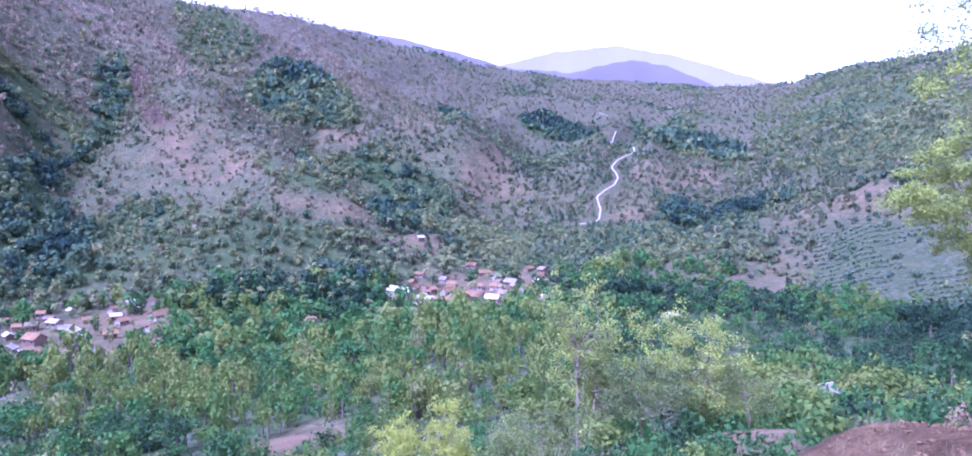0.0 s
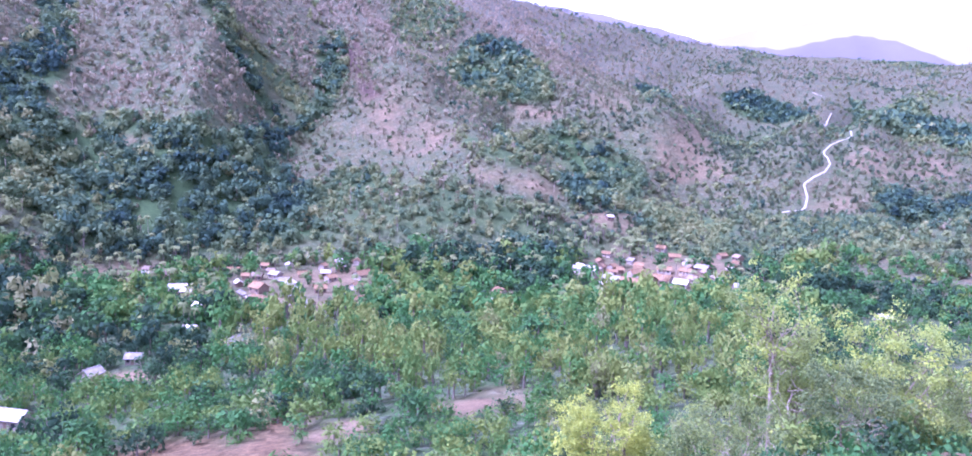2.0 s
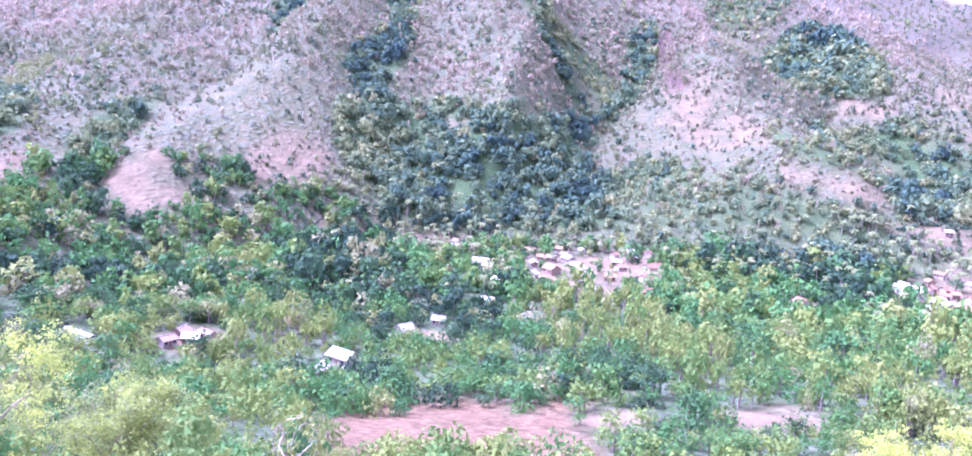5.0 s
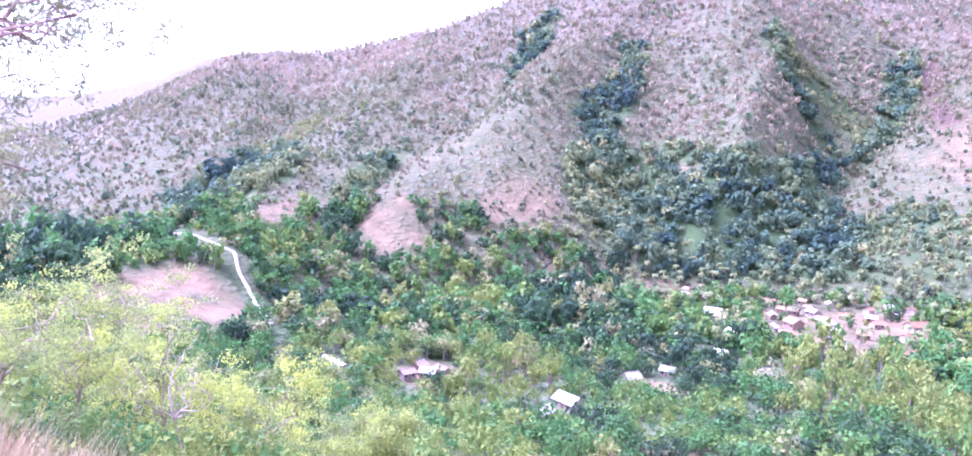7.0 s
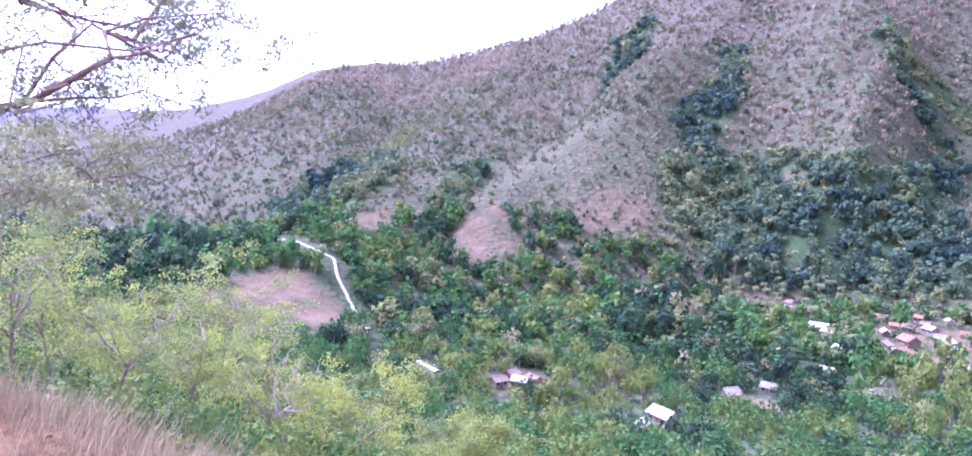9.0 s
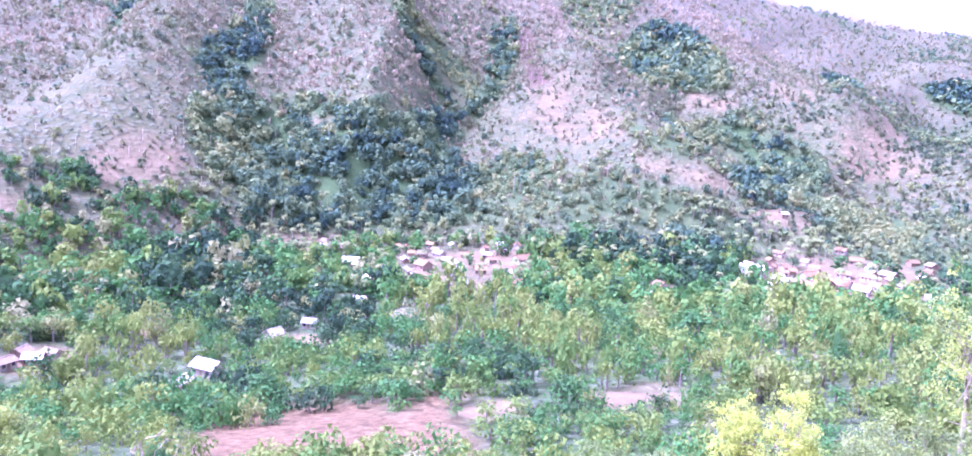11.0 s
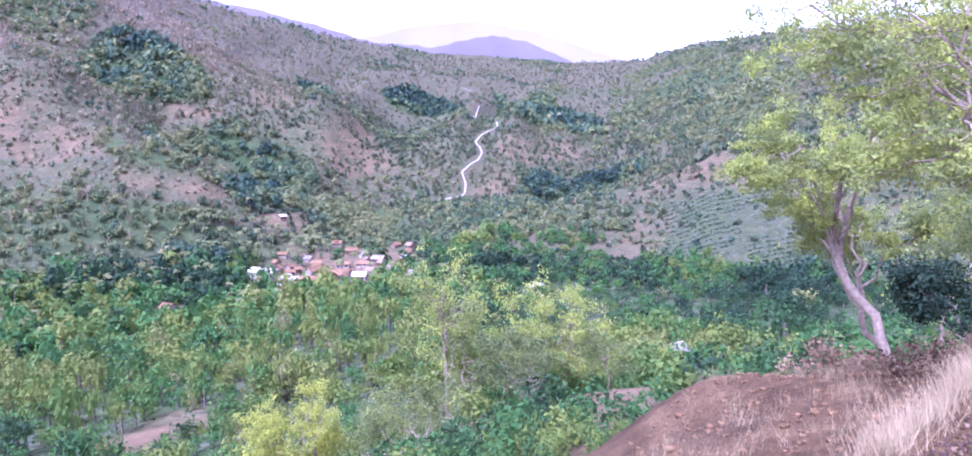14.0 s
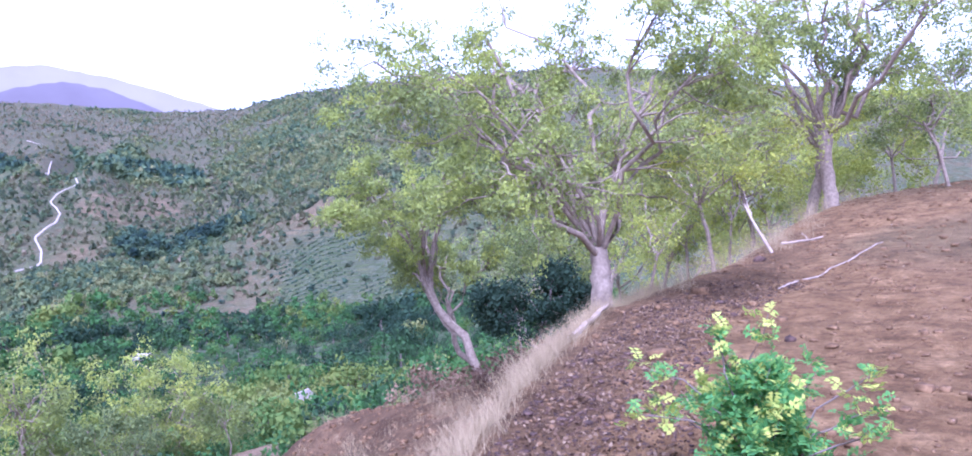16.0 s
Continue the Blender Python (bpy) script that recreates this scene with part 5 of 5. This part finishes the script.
# the pale stout tree on the brow, the leaning one below it, the forked one farther along
tree("tree", spot(-48.5, 9.4, EYE_RIGHT), -48.5, [(0, 0, 0), (0.02, 0, 0.45), (0, 0.02, 0.8)], 0.145, (-0.5, 0.1, 2.95), (2.75, 1.9, 1.6), (14, 10, 6), 62000, 0.052, 0.52, 11, BARK, "stout pale-barked tree with a spreading sparse crown on the brow", wild=0.14, thick=0.42, rise=0.1, reach=1.0, fork=0.3)
tree("tree", spot(-40.1, 17.5, EYE_RIGHT), -40.1, [(0, 0, 0), (-0.5, 0, 0.6), (-0.75, 0.1, 1.4), (-1.35, 0, 2.1), (-1.6, 0, 2.9)], 0.115, (-1.5, 0, 4.9), (1.9, 1.7, 1.9), (8, 7, 6), 26000, 0.075, 0.55, 12, BARK, "pale tree leaning out from the slope with a light green crown", thick=0.55)
tree("tree", spot(-39.5, 18.2, EYE_RIGHT), -40, [(0, 0, 0), (-0.25, 0, 0.7), (-0.8, 0, 1.2), (-0.9, 0, 1.9)], 0.08, (-0.8, 0.5, 3.4), (1.5, 1.4, 1.2), (5, 6, 5), 9000, 0.08, 0.5, 17, BARK, "slender pale tree leaning beside a larger one")
tree("tree", spot(-65.0, 20, EYE_RIGHT), -65, [(0, 0, 0), (-0.1, 0, 1.0), (-0.05, 0, 1.8)], 0.175, (-0.1, 0, 5.4), (3.4, 3.0, 2.4), (10, 8, 5), 19000, 0.085, 0.55, 13, BARK, "tall pale forked tree at the edge of the bare slope", thick=0.5, wild=0.16)
tree("tree", spot(-63.6, 20.6, EYE_RIGHT), -65, [(0, 0, 0), (0.25, 0, 1.1), (0.3, 0, 2.0)], 0.14, (-0.6, 0.3, 4.0), (2.2, 1.8, 1.5), (5, 6, 5), 8000, 0.09, 0.42, 18, BARK, "pale tree growing close against a forked trunk")
tree("bush", spot(-43.6, 15.5, EYE_RIGHT), -43.6, [(0, 0, 0), (0, 0, 0.4)], 0.07, (0, 0, 1.2), (1.2, 1.0, 1.1), (9, 7, 6), 17000, 0.085, 0.1, 14, DARKBARK, "dense dark green bush below the brow", DARKLEAF, category="bush")
# the sparse tree that hangs over the brow on the valley-mouth side
tree("tree", spot(110, 9.5, EYE_LEFT), 102, [(0, 0, 0), (0.3, 0, 0.6), (0.9, 0.1, 1.05)], 0.13, (2.0, 0.3, 2.75), (3.2, 1.8, 1.6), (16, 9, 6), 44000, 0.05, 0.35, 25, plain("red_bark", (0.17, 0.105, 0.07), (0.33, 0.225, 0.16), 9, 0.95, bump=0.5), "crooked tree with reddish limbs and thin grey-green leaves", GREYLEAF, fork=0.25, wild=0.24, thick=0.42, rise=0.02, reach=1.2)
tree("tree", spot(107, 8.4, EYE_LEFT), 100, [(0, 0, 0), (0.3, 0, 0.3), (0.8, 0.1, 0.6)], 0.09, (1.7, 0.3, 1.1), (1.7, 1.4, 0.8), (7, 7, 6), 9000, 0.05, 0.6, 19, BARK, "low crooked tree with thin yellowish leaves at the bank", GREYLEAF, fork=0.3, wild=0.22, thick=0.4)

# smaller trees round the viewpoint: bearing, range, height, half width, tint
COPSE = [(-7.2, 38, 10.6, 2.1, 0.6), (-9.4, 40, 6.0, 2.0, 0.55), (-14.4, 40, 6.6, 2.6, 0.68), (-12.0, 36, 4.6, 1.7, 0.35), (-16.8, 41, 4.8, 2.0, 0.5), (-22.4, 47, 5.0, 2.0, 0.45), (-2.6, 44, 6.0, 2.6, 0.42), (1.2, 50, 5.6, 2.4, 0.38), (-5.0, 34, 4.6, 2.0, 0.45), (10.5, 44, 4.5, 2.2, 0.4), (16, 46, 4.5, 2.4, 0.35)]
VERGE = [(72, 28, 5.8, 2.3, 0.62), (78, 26, 5.8, 2.5, 0.55), (84, 24, 6.0, 2.5, 0.36), (89, 22, 5.4, 2.4, 0.42), (95, 20, 5.2, 2.3, 0.32), (101, 18, 5.4, 2.3, 0.42), (75, 38, 6, 2.6, 0.34), (68, 40, 5.5, 2.6, 0.3), (92, 33, 6.2, 2.8, 0.6), (87, 40, 6, 2.8, 0.36), (98, 30, 6.2, 2.6, 0.6), (81, 33, 5.6, 2.4, 0.4)]
THICKET = [(-52, 19, 4.6, 1.9, 0.7), (-55, 24, 5.4, 2.2, 0.75), (-58, 22, 4.6, 2.0, 0.6), (-61, 27, 5.6, 2.4, 0.7), (-69, 26, 5.0, 2.2, 0.6), (-72, 23, 4.6, 2.0, 0.45), (-50, 28, 6.0, 2.4, 0.5), (-46, 24, 5.4, 2.0, 0.35), (-42, 27, 5.8, 2.2, 0.45), (-54, 33, 6.4, 2.6, 0.7), (-64, 33, 5.0, 2.6, 0.55), (-76, 27, 5.0, 2.3, 0.5), (-57, 20, 6.0, 2.3, 0.75), (-60, 24, 6.6, 2.6, 0.8), (-53, 26, 6.5, 2.4, 0.7), (-66, 30, 6.6, 2.6, 0.72), (-48.5, 21, 5.6, 2.1, 0.66), (-71, 30, 6.4, 2.6, 0.7)]
for eye, rows, group, words in (((0, 0, 0), [(*q[:4], q[4] - 0.09) for q in COPSE], "trees on the slope below", "on the slope below"), (EYE_LEFT, [(*q[:4], q[4] + 0.05) for q in VERGE], "trees beyond the bank", "beyond the grassy bank"), (EYE_RIGHT, THICKET, "trees behind the bare slope", "behind the bare slope")):
    for k, (b, r, h, w, tone) in enumerate(rows):
        hue = "yellow-green" if tone > 0.6 else "light green" if tone > 0.44 else "green"
        side = dice.uniform(-0.5, 0.5)
        low = 0.35 if group[-5:] != "below" or h < 8 else 0.5
        tree("tree", spot(b, r, eye), b, [(0, 0, 0), (side * 0.4, 0, h * low * 0.6), (side, 0, h * low)], 0.0105 * h, (side, 0, h * 0.66), (w, w, h * 0.36), (7, 6, 5), 6400, 0.0032 * r + 0.02, tone, 500 + int(b * 3 + r), BARK, f"{hue} broadleaf tree with a pale trunk {words}", fork=0.3, group=group, wild=0.26, reach=1.35)

tree("tree", spot(4.6, 38), 4.6, [(0, 0, 0), (0, 0, 1.2)], 0.16, (0, 0, 4.2), (2.4, 2.2, 2.5), (12, 8, 6), 26000, 0.115, 0.74, 31, BARK, "bright yellow-green bushy tree on the slope", fork=0.25)
tree("tree", spot(63.8, 30, EYE_LEFT), 63.8, [(0, 0, 0), (0, 0, 1.0)], 0.16, (0, 0, 3.1), (2.4, 2.4, 2.0), (10, 8, 7), 18000, 0.12, 0.5, 32, BARK, "round yellow-green tree with a dense crown", fork=0.25)
tree("tree", spot(8.0, 54), 8, [(0, 0, 0), (0, 0, 3.5)], 0.25, (0, 0, 3.4), (0.8, 0.8, 2.2), (7, 6, 5), 4200, 0.3, 0.0, 33, DARKBARK, "dark trunk wrapped in climbing leaves", fork=0.2)
tree("tree", spot(6.9, 56), 7, [(0, 0, 0), (0, 0, 3.2)], 0.16, (0, 0, 5.0), (1.6, 1.4, 1.5), (6, 5, 5), 2200, 0.35, 0.8, 34, BARK, "thin pale tree with yellowing leaves")
for b, r, h, w, seed, eye in ((51.0, 31, 5.2, 1.3, 41, EYE_LEFT), (77.2, 23.5, 4.6, 1.7, 42, EYE_LEFT), (-19.6, 42, 4.6, 1.2, 43, (0, 0, 0)), (93, 24, 5.6, 1.5, 44, EYE_LEFT), (-8.2, 37, 5.0, 1.4, 45, (0, 0, 0))):
    tree("dead_tree", spot(b, r, eye), b, [(0, 0, 0), (0.15, 0, h * 0.2), (-0.1, 0, h * 0.45)], 0.010 * h, (0, 0, h * 0.75), (w, w, h * 0.28), (5, 4, 3), 0, 0.1, 0, seed, DEADWOOD, "bleached leafless tree with crooked branches", fork=0.3, wild=0.25, thick=0.75)
for b, r, h, w, seed in ((-4.4, 29, 2.6, 1.6, 46), (-8.6, 31, 2.4, 1.5, 47), (-13.4, 34, 2.6, 1.3, 48), (-1.5, 33, 2.2, 1.3, 49)):
    tree("bare_shrub", spot(b, r), b, [(0, 0, 0), (0, 0, 0.3)], 0.05, (0, 0, h * 0.6), (w, w, h * 0.42), (9, 5, 4), 0, 0.1, 0, seed, BARK, "grey leafless shrub with tangled twigs", category="shrub", fork=0.2, wild=0.22, thick=0.6)

# ---- undergrowth on the steep slope just below the brow ----
for eye, n, b0, b1, r0, r1 in ((EYE_RIGHT, 620, -46, -2, 15, 60), (EYE_LEFT, 900, -2, 104, 13, 56)):
    b, r, x, y = sown(n, r0, r1, b0, b1)
    s = y - np.interp(x, EDGE_X, EDGE_Y)
    bare = 0.7 * cover(x, y)[1] + smooth(-19, -24, b) * smooth(27, 22, r)
    keep = (s > 3.5) & (bare < 0.4)
    b, r, x, y = [q[keep] for q in (b, r, x, y)]
    rad = pick.uniform(0.5, 1.5, len(b)) * np.where(r < 24, 0.7, 1.0)
    hue = np.clip(0.38 + 0.35 * rough(x, y, 14, 63, 3) + pick.normal(0, 0.12, len(b)), 0.05, 0.58)
    tall = rad * pick.uniform(0.9, 1.7, len(b))
    for m, n_leaf in ((r < 24, 380), (r >= 24, 200)):
        wood("undergrowth", [crown_shape(n_leaf, 80 + k, 10, 1.0, 1.35) for k in range(6)], stand(x, y)[m], rad[m], tall[m], hue[m], LEAF, "shrubs and low growth below the brow", False, "shrubs")

# ---- the bare brow: bush, sticks, clods, straw ----
def leafy_bush():
    g = np.random.default_rng(71)
    at = spot(-59.6, 3.65, EYE_RIGHT)
    base = tagged(new("bush"), "bright green leafy bush with yellow young shoots on bare soil", "bush")
    base.matrix_basis = pose(*at, 0, 0, -59.6)
    vs, qs, off, lv, lt = [], [], 0, [], []
    for i in range(64):
        a = g.uniform(0, 6.283)
        spray = i >= 50
        reach, rise = (g.uniform(0.32, 0.56), g.uniform(0.3, 0.52)) if spray else (g.uniform(0.03, 0.3), g.uniform(0.15, 0.56))
        if i >= 61:
            reach, rise = g.uniform(0.12, 0.3), g.uniform(0.66, 0.78)
        end = np.array([math.cos(a) * reach, math.sin(a) * reach * 0.8, rise])
        line = bent(g, (g.normal() * 0.05, g.normal() * 0.05, 0), end, 7, 0.1, 0.08)
        v, q = tube(line, np.linspace(0.008, 0.0025, 7), 4)
        vs.append(v)
        qs.append(q + off)
        off += len(v)
        young = 0.55 if spray else 0.1
        # short leafy stalks: leaflets in pairs along each
        for k in range(16 if spray else 46):
            p = line[g.integers(5 if spray else 2, 7)] + g.normal(size=3) * 0.028
            d = g.normal(size=3) * [1, 1, 0.7] + [0, 0, 0.3]
            d = d / np.linalg.norm(d) * g.uniform(0.045, 0.085)
            side = np.cross(d, [0, 0, 1.0] + 0.4 * g.normal(size=3))
            side /= np.linalg.norm(side)
            tone = 0.92 if g.random() < young else 0.4
            for m in range(5):
                c = p + d * (m + 1) / 5
                for sgn in (-1, 1):
                    o = side * sgn * 0.021 + g.normal(size=3) * 0.004
                    f = d / np.linalg.norm(d) * 0.0085
                    lv.append([c, c + o * 0.6 + f, c + o * 1.5, c + o * 0.6 - f])
                    lt.append(np.clip(tone + 0.12 * g.normal(), 0, 1))
    stems = new("stem", mesh_of("stem", np.vstack(vs), np.vstack(qs), [DARKBARK], True))
    stems.parent = base
    lv = np.array(lv).reshape(-1, 3)
    foliage = new("foliage", mesh_of("foliage", lv, np.arange(len(lv)).reshape(-1, 4), [BUSHLEAF], tint=np.repeat(lt, 4)))
    foliage.parent = base
    return base


BUSHLEAF = leafage("bush_leaves", [(0.0, (0.05, 0.14, 0.05)), (0.45, (0.12, 0.30, 0.07)), (0.8, (0.30, 0.42, 0.07)), (1.1, (0.50, 0.52, 0.10))], 0.4)
leafy_bush()


def stick(name, a, b, r, seed, label, mat=DEADWOOD, lift=0.0, side=True):
    """A stick or root lying from a to b (bearing, range)."""
    g = np.random.default_rng(seed)
    pa, pb = np.array(spot(*a, EYE_RIGHT)), np.array(spot(*b, EYE_RIGHT)) + [0, 0, lift]
    line = bent(g, pa, pb, 14, 0.0, 0.02)
    if not lift:
        line[:, 2] = height(line[:, 0], line[:, 1]) + r * 0.9
    v, q = tube(line, r * np.linspace(1.0, 0.55, 14) * g.uniform(0.85, 1.15, 14), 8)
    if side:
        t, w = tube(bent(g, line[9], line[9] + [0.2, 0.25, 0.12 + lift * 0.4], 5, 0, 0.1), np.linspace(r * 0.6, r * 0.2, 5), 6)
        v, q = np.vstack([v, t]), np.vstack([q, w + len(v)])
    tagged(new(name, mesh_of(name, v, q, [mat], True)), label, "stick")


stick("stick", (-61.3, 10.3), (-68.1, 14.5), 0.016, 81, "long bleached stick lying on bare soil", side=False)
stick("stick", (-61.6, 15.2), (-64.4, 15.6), 0.028, 82, "short pale stick lying on the slope")
stick("sapling", (-61.0, 14.4), (-59.2, 14.8), 0.035, 83, "dead pale sapling leaning over bare soil", lift=1.0)
stick("root", (-46.0, 7.6), (-49.0, 9.2), 0.04, 84, "grey root along the crumbling edge", side=False)


def rubble(name, centre, n, reach, size, seed, mat, label, category, kind=""):
    """Lumps of earth: dented little solids strewn about."""
    g = np.random.default_rng(seed)
    bm = bmesh.new()
    bmesh.ops.create_icosphere(bm, subdivisions=1, radius=1) if n < 200 else bmesh.ops.create_cube(bm, size=1.3)
    unit = np.array([v.co for v in bm.verts])
    bmesh.ops.triangulate(bm, faces=bm.faces)
    bm.verts.index_update()
    tri = np.array([[v.index for v in f.verts] for f in bm.faces])
    bm.free()
    x, y = centre(g, n)
    z = height(x, y)
    s = size * g.lognormal(0, 0.5, n)
    v = unit[None] * s[:, None, None] * g.uniform(0.6, 1.3, (n, 1, 3)) * g.uniform(0.8, 1.15, (n, len(unit), 1))
    v[..., 2] *= 0.6
    v = v + np.stack([x, y, z + s * 0.15], -1)[:, None]
    f = tri[None] + len(unit) * np.arange(n)[:, None, None]
    return tagged(new(name, mesh_of(name, v.reshape(-1, 3), f.reshape(-1, 3), [mat])), label, category, kind=kind)


CLOD = plain("clods", (0.085, 0.046, 0.019), (0.215, 0.130, 0.056), 14, 0.95, bump=0.6)
DARKEARTH = plain("dark_litter", (0.032, 0.021, 0.015), (0.12, 0.072, 0.047), 11, 0.95, bump=0.8)
PEBBLE = plain("pebbles", (0.20, 0.14, 0.08), (0.34, 0.25, 0.155), 10, 0.9)


def over_slope(g, n):
    x = g.uniform(0.5, 24, n)
    return x, np.interp(x, EDGE_X, EDGE_Y) - 0.2 - g.exponential(4.5, n)


def along_bank(g, n):
    x = 2.0 + 8 * g.random(n) ** 1.3
    return x, np.interp(x, EDGE_X, EDGE_Y) + g.uniform(-1.25, 0.1, n) - 0.06 * x


def left_slope(g, n):
    x = g.uniform(-11, -2, n)
    return x, np.interp(x, EDGE_X, EDGE_Y) - 0.1 - g.exponential(1.5, n)


rubble("clods", over_slope, 3200, 24, 0.012, 91, CLOD, "crumbs and clods of red earth on the slope", "earth", "stuff")
rubble("clods", over_slope, 2600, 24, 0.026, 192, CLOD, "dry lumps of trodden earth on the slope", "earth", "stuff")
rubble("clods", over_slope, 90, 24, 0.045, 92, CLOD, "larger dry clods scattered on the slope", "earth", "stuff")
rubble("pebbles", over_slope, 160, 24, 0.010, 93, PEBBLE, "pale pebbles and chips on the soil", "pebbles", "stuff")
rubble("litter", along_bank, 3500, 8, 0.010, 94, DARKEARTH, "dark crumbling earth and litter along the bank", "earth", "stuff")
rubble("clods", left_slope, 1500, 8, 0.011, 95, CLOD, "red clods by the grassy edge", "earth", "stuff")


DRYLEAF = leafage("dry_leaves", [(0.0, (0.06, 0.034, 0.022)), (0.5, (0.145, 0.090, 0.048)), (1.0, (0.27, 0.19, 0.105))], 0.15)


def fallen_leaves(where, n, seed, label):
    g = np.random.default_rng(seed)
    x, y = where(g, n)
    v, f = leaf_quads(g, np.stack([x, y, height(x, y) + 0.008], -1), 0.034, 0.6, 0.0)
    tagged(new("fallen_leaves", mesh_of("fallen_leaves", v, f, [DRYLEAF], tint=np.repeat(g.uniform(0.0, 0.9, n), 4))), label, "leaves", kind="stuff")


fallen_leaves(along_bank, 7000, 98, "dry brown leaves fallen along the bank")
fallen_leaves(over_slope, 1200, 99, "scattered dry leaves on bare soil")


def stone(b, r, s, seed, label):
    rubble("stone", lambda g, n: (np.array([spot(b, r, EYE_RIGHT)[0]]), np.array([spot(b, r, EYE_RIGHT)[1]])), 1, 0, s, seed, DARKEARTH, label, "stone")


stone(-60.1, 13.6, 0.2, 96, "dark brown lump of stone on bare soil")
stone(-62.0, 7.2, 0.07, 97, "rough brown clod beside the bush")


def straw(name, where, n, tall, lean, seed, label, mat=DRYGRASS):
    """Dry grass: curved blades that hang out over the edge."""
    g = np.random.default_rng(seed)
    cx, cy = where(g, n // 34)
    k = g.integers(0, len(cx), n)
    x, y = cx[k] + g.normal(0, 0.085, n), cy[k] + g.normal(0, 0.085, n)
    p = np.stack([x, y, height(x, y) - 0.02], -1)
    L = tall * g.uniform(0.45, 1.3, (n, 1)) * g.uniform(0.6, 1.4, len(cx))[k][:, None]
    bias = g.normal(0, 0.35, (len(cx), 2))[k]
    out = np.stack([g.normal(0, 0.6, n) - lean * 0.4 + bias[:, 0], g.normal(0, 0.6, n) + lean * 0.8 + bias[:, 1], 0 * x], -1)
    a, up = p, np.array([0, 0, 1.0])
    m = p + L * (0.55 * up + 0.25 * out)
    e = p + L * (0.92 * up + 0.55 * out)
    w = np.stack([g.normal(size=n), g.normal(size=n), 0 * x], -1)
    w = w / np.linalg.norm(w, axis=1)[:, None] * g.uniform(0.0007, 0.0017, (n, 1))
    v = np.stack([a - w, a + w, m + w * 0.7, m - w * 0.7, e + w * 0.25, e - w * 0.25], 1).reshape(-1, 3)
    f = (6 * np.arange(n)[:, None, None] + np.array([[0, 1, 2, 3], [3, 2, 4, 5]])).reshape(-1, 4)
    return tagged(new(name, mesh_of(name, v, f, [mat])), label, "grass", kind="stuff")


def right_rim(g, n):
    x = 2.6 + 6.4 * g.random(n)
    return x, np.interp(x, EDGE_X, EDGE_Y) + 0.15 + g.normal(0, 0.085, n) * (0.6 + 0.06 * x)


def left_rim(g, n):
    x = g.uniform(-10, -3.2, n)
    return x, np.interp(x, EDGE_X, EDGE_Y) + 0.15 + g.normal(0, 0.28, n)


def lower_bank(g, n):
    x = g.uniform(4, 14, n)
    return x, np.interp(x, EDGE_X, EDGE_Y) + g.uniform(0.8, 7, n)


def far_rim(g, n):
    x = g.uniform(8, 22, n)
    return x, np.interp(x, EDGE_X, EDGE_Y) + g.normal(0.3, 0.5, n)


straw("dry_grass", right_rim, 11000, 0.18, 0.35, 101, "straw-coloured dry grass hanging over the brow")
straw("dry_grass", left_rim, 15000, 0.22, 0.4, 102, "pale dry grass along the edge of the bank")
straw("dry_grass", lower_bank, 5200, 0.3, 0.3, 103, "thin dry stalks on the red bank")
straw("dry_grass", far_rim, 3500, 0.45, 0.2, 104, "tall dry grass under the trees")

# dry brown brush on the shoulder of the red mound
b, r, x, y = sown(260, 13, 26, -46, -30)
s = y - np.interp(x, EDGE_X, EDGE_Y)
keep = (s > 0.6) & (s < 7.5) & (pick.random(len(b)) < smooth(-30, -36, b))
rad = pick.uniform(0.22, 0.55, int(keep.sum()))
wood("dry_brush", [crown_shape(150, 120 + k, 8, 1.0, 1.0) for k in range(4)], stand(x[keep], y[keep]), rad, rad * 1.1, pick.uniform(0.1, 0.9, len(rad)), DRYLEAF, "dry brown brush on the shoulder of the red mound", False, "brush")
rubble("clods", lower_bank, 2600, 8, 0.026, 105, CLOD, "red clods on the mound below the brow", "earth", "stuff")
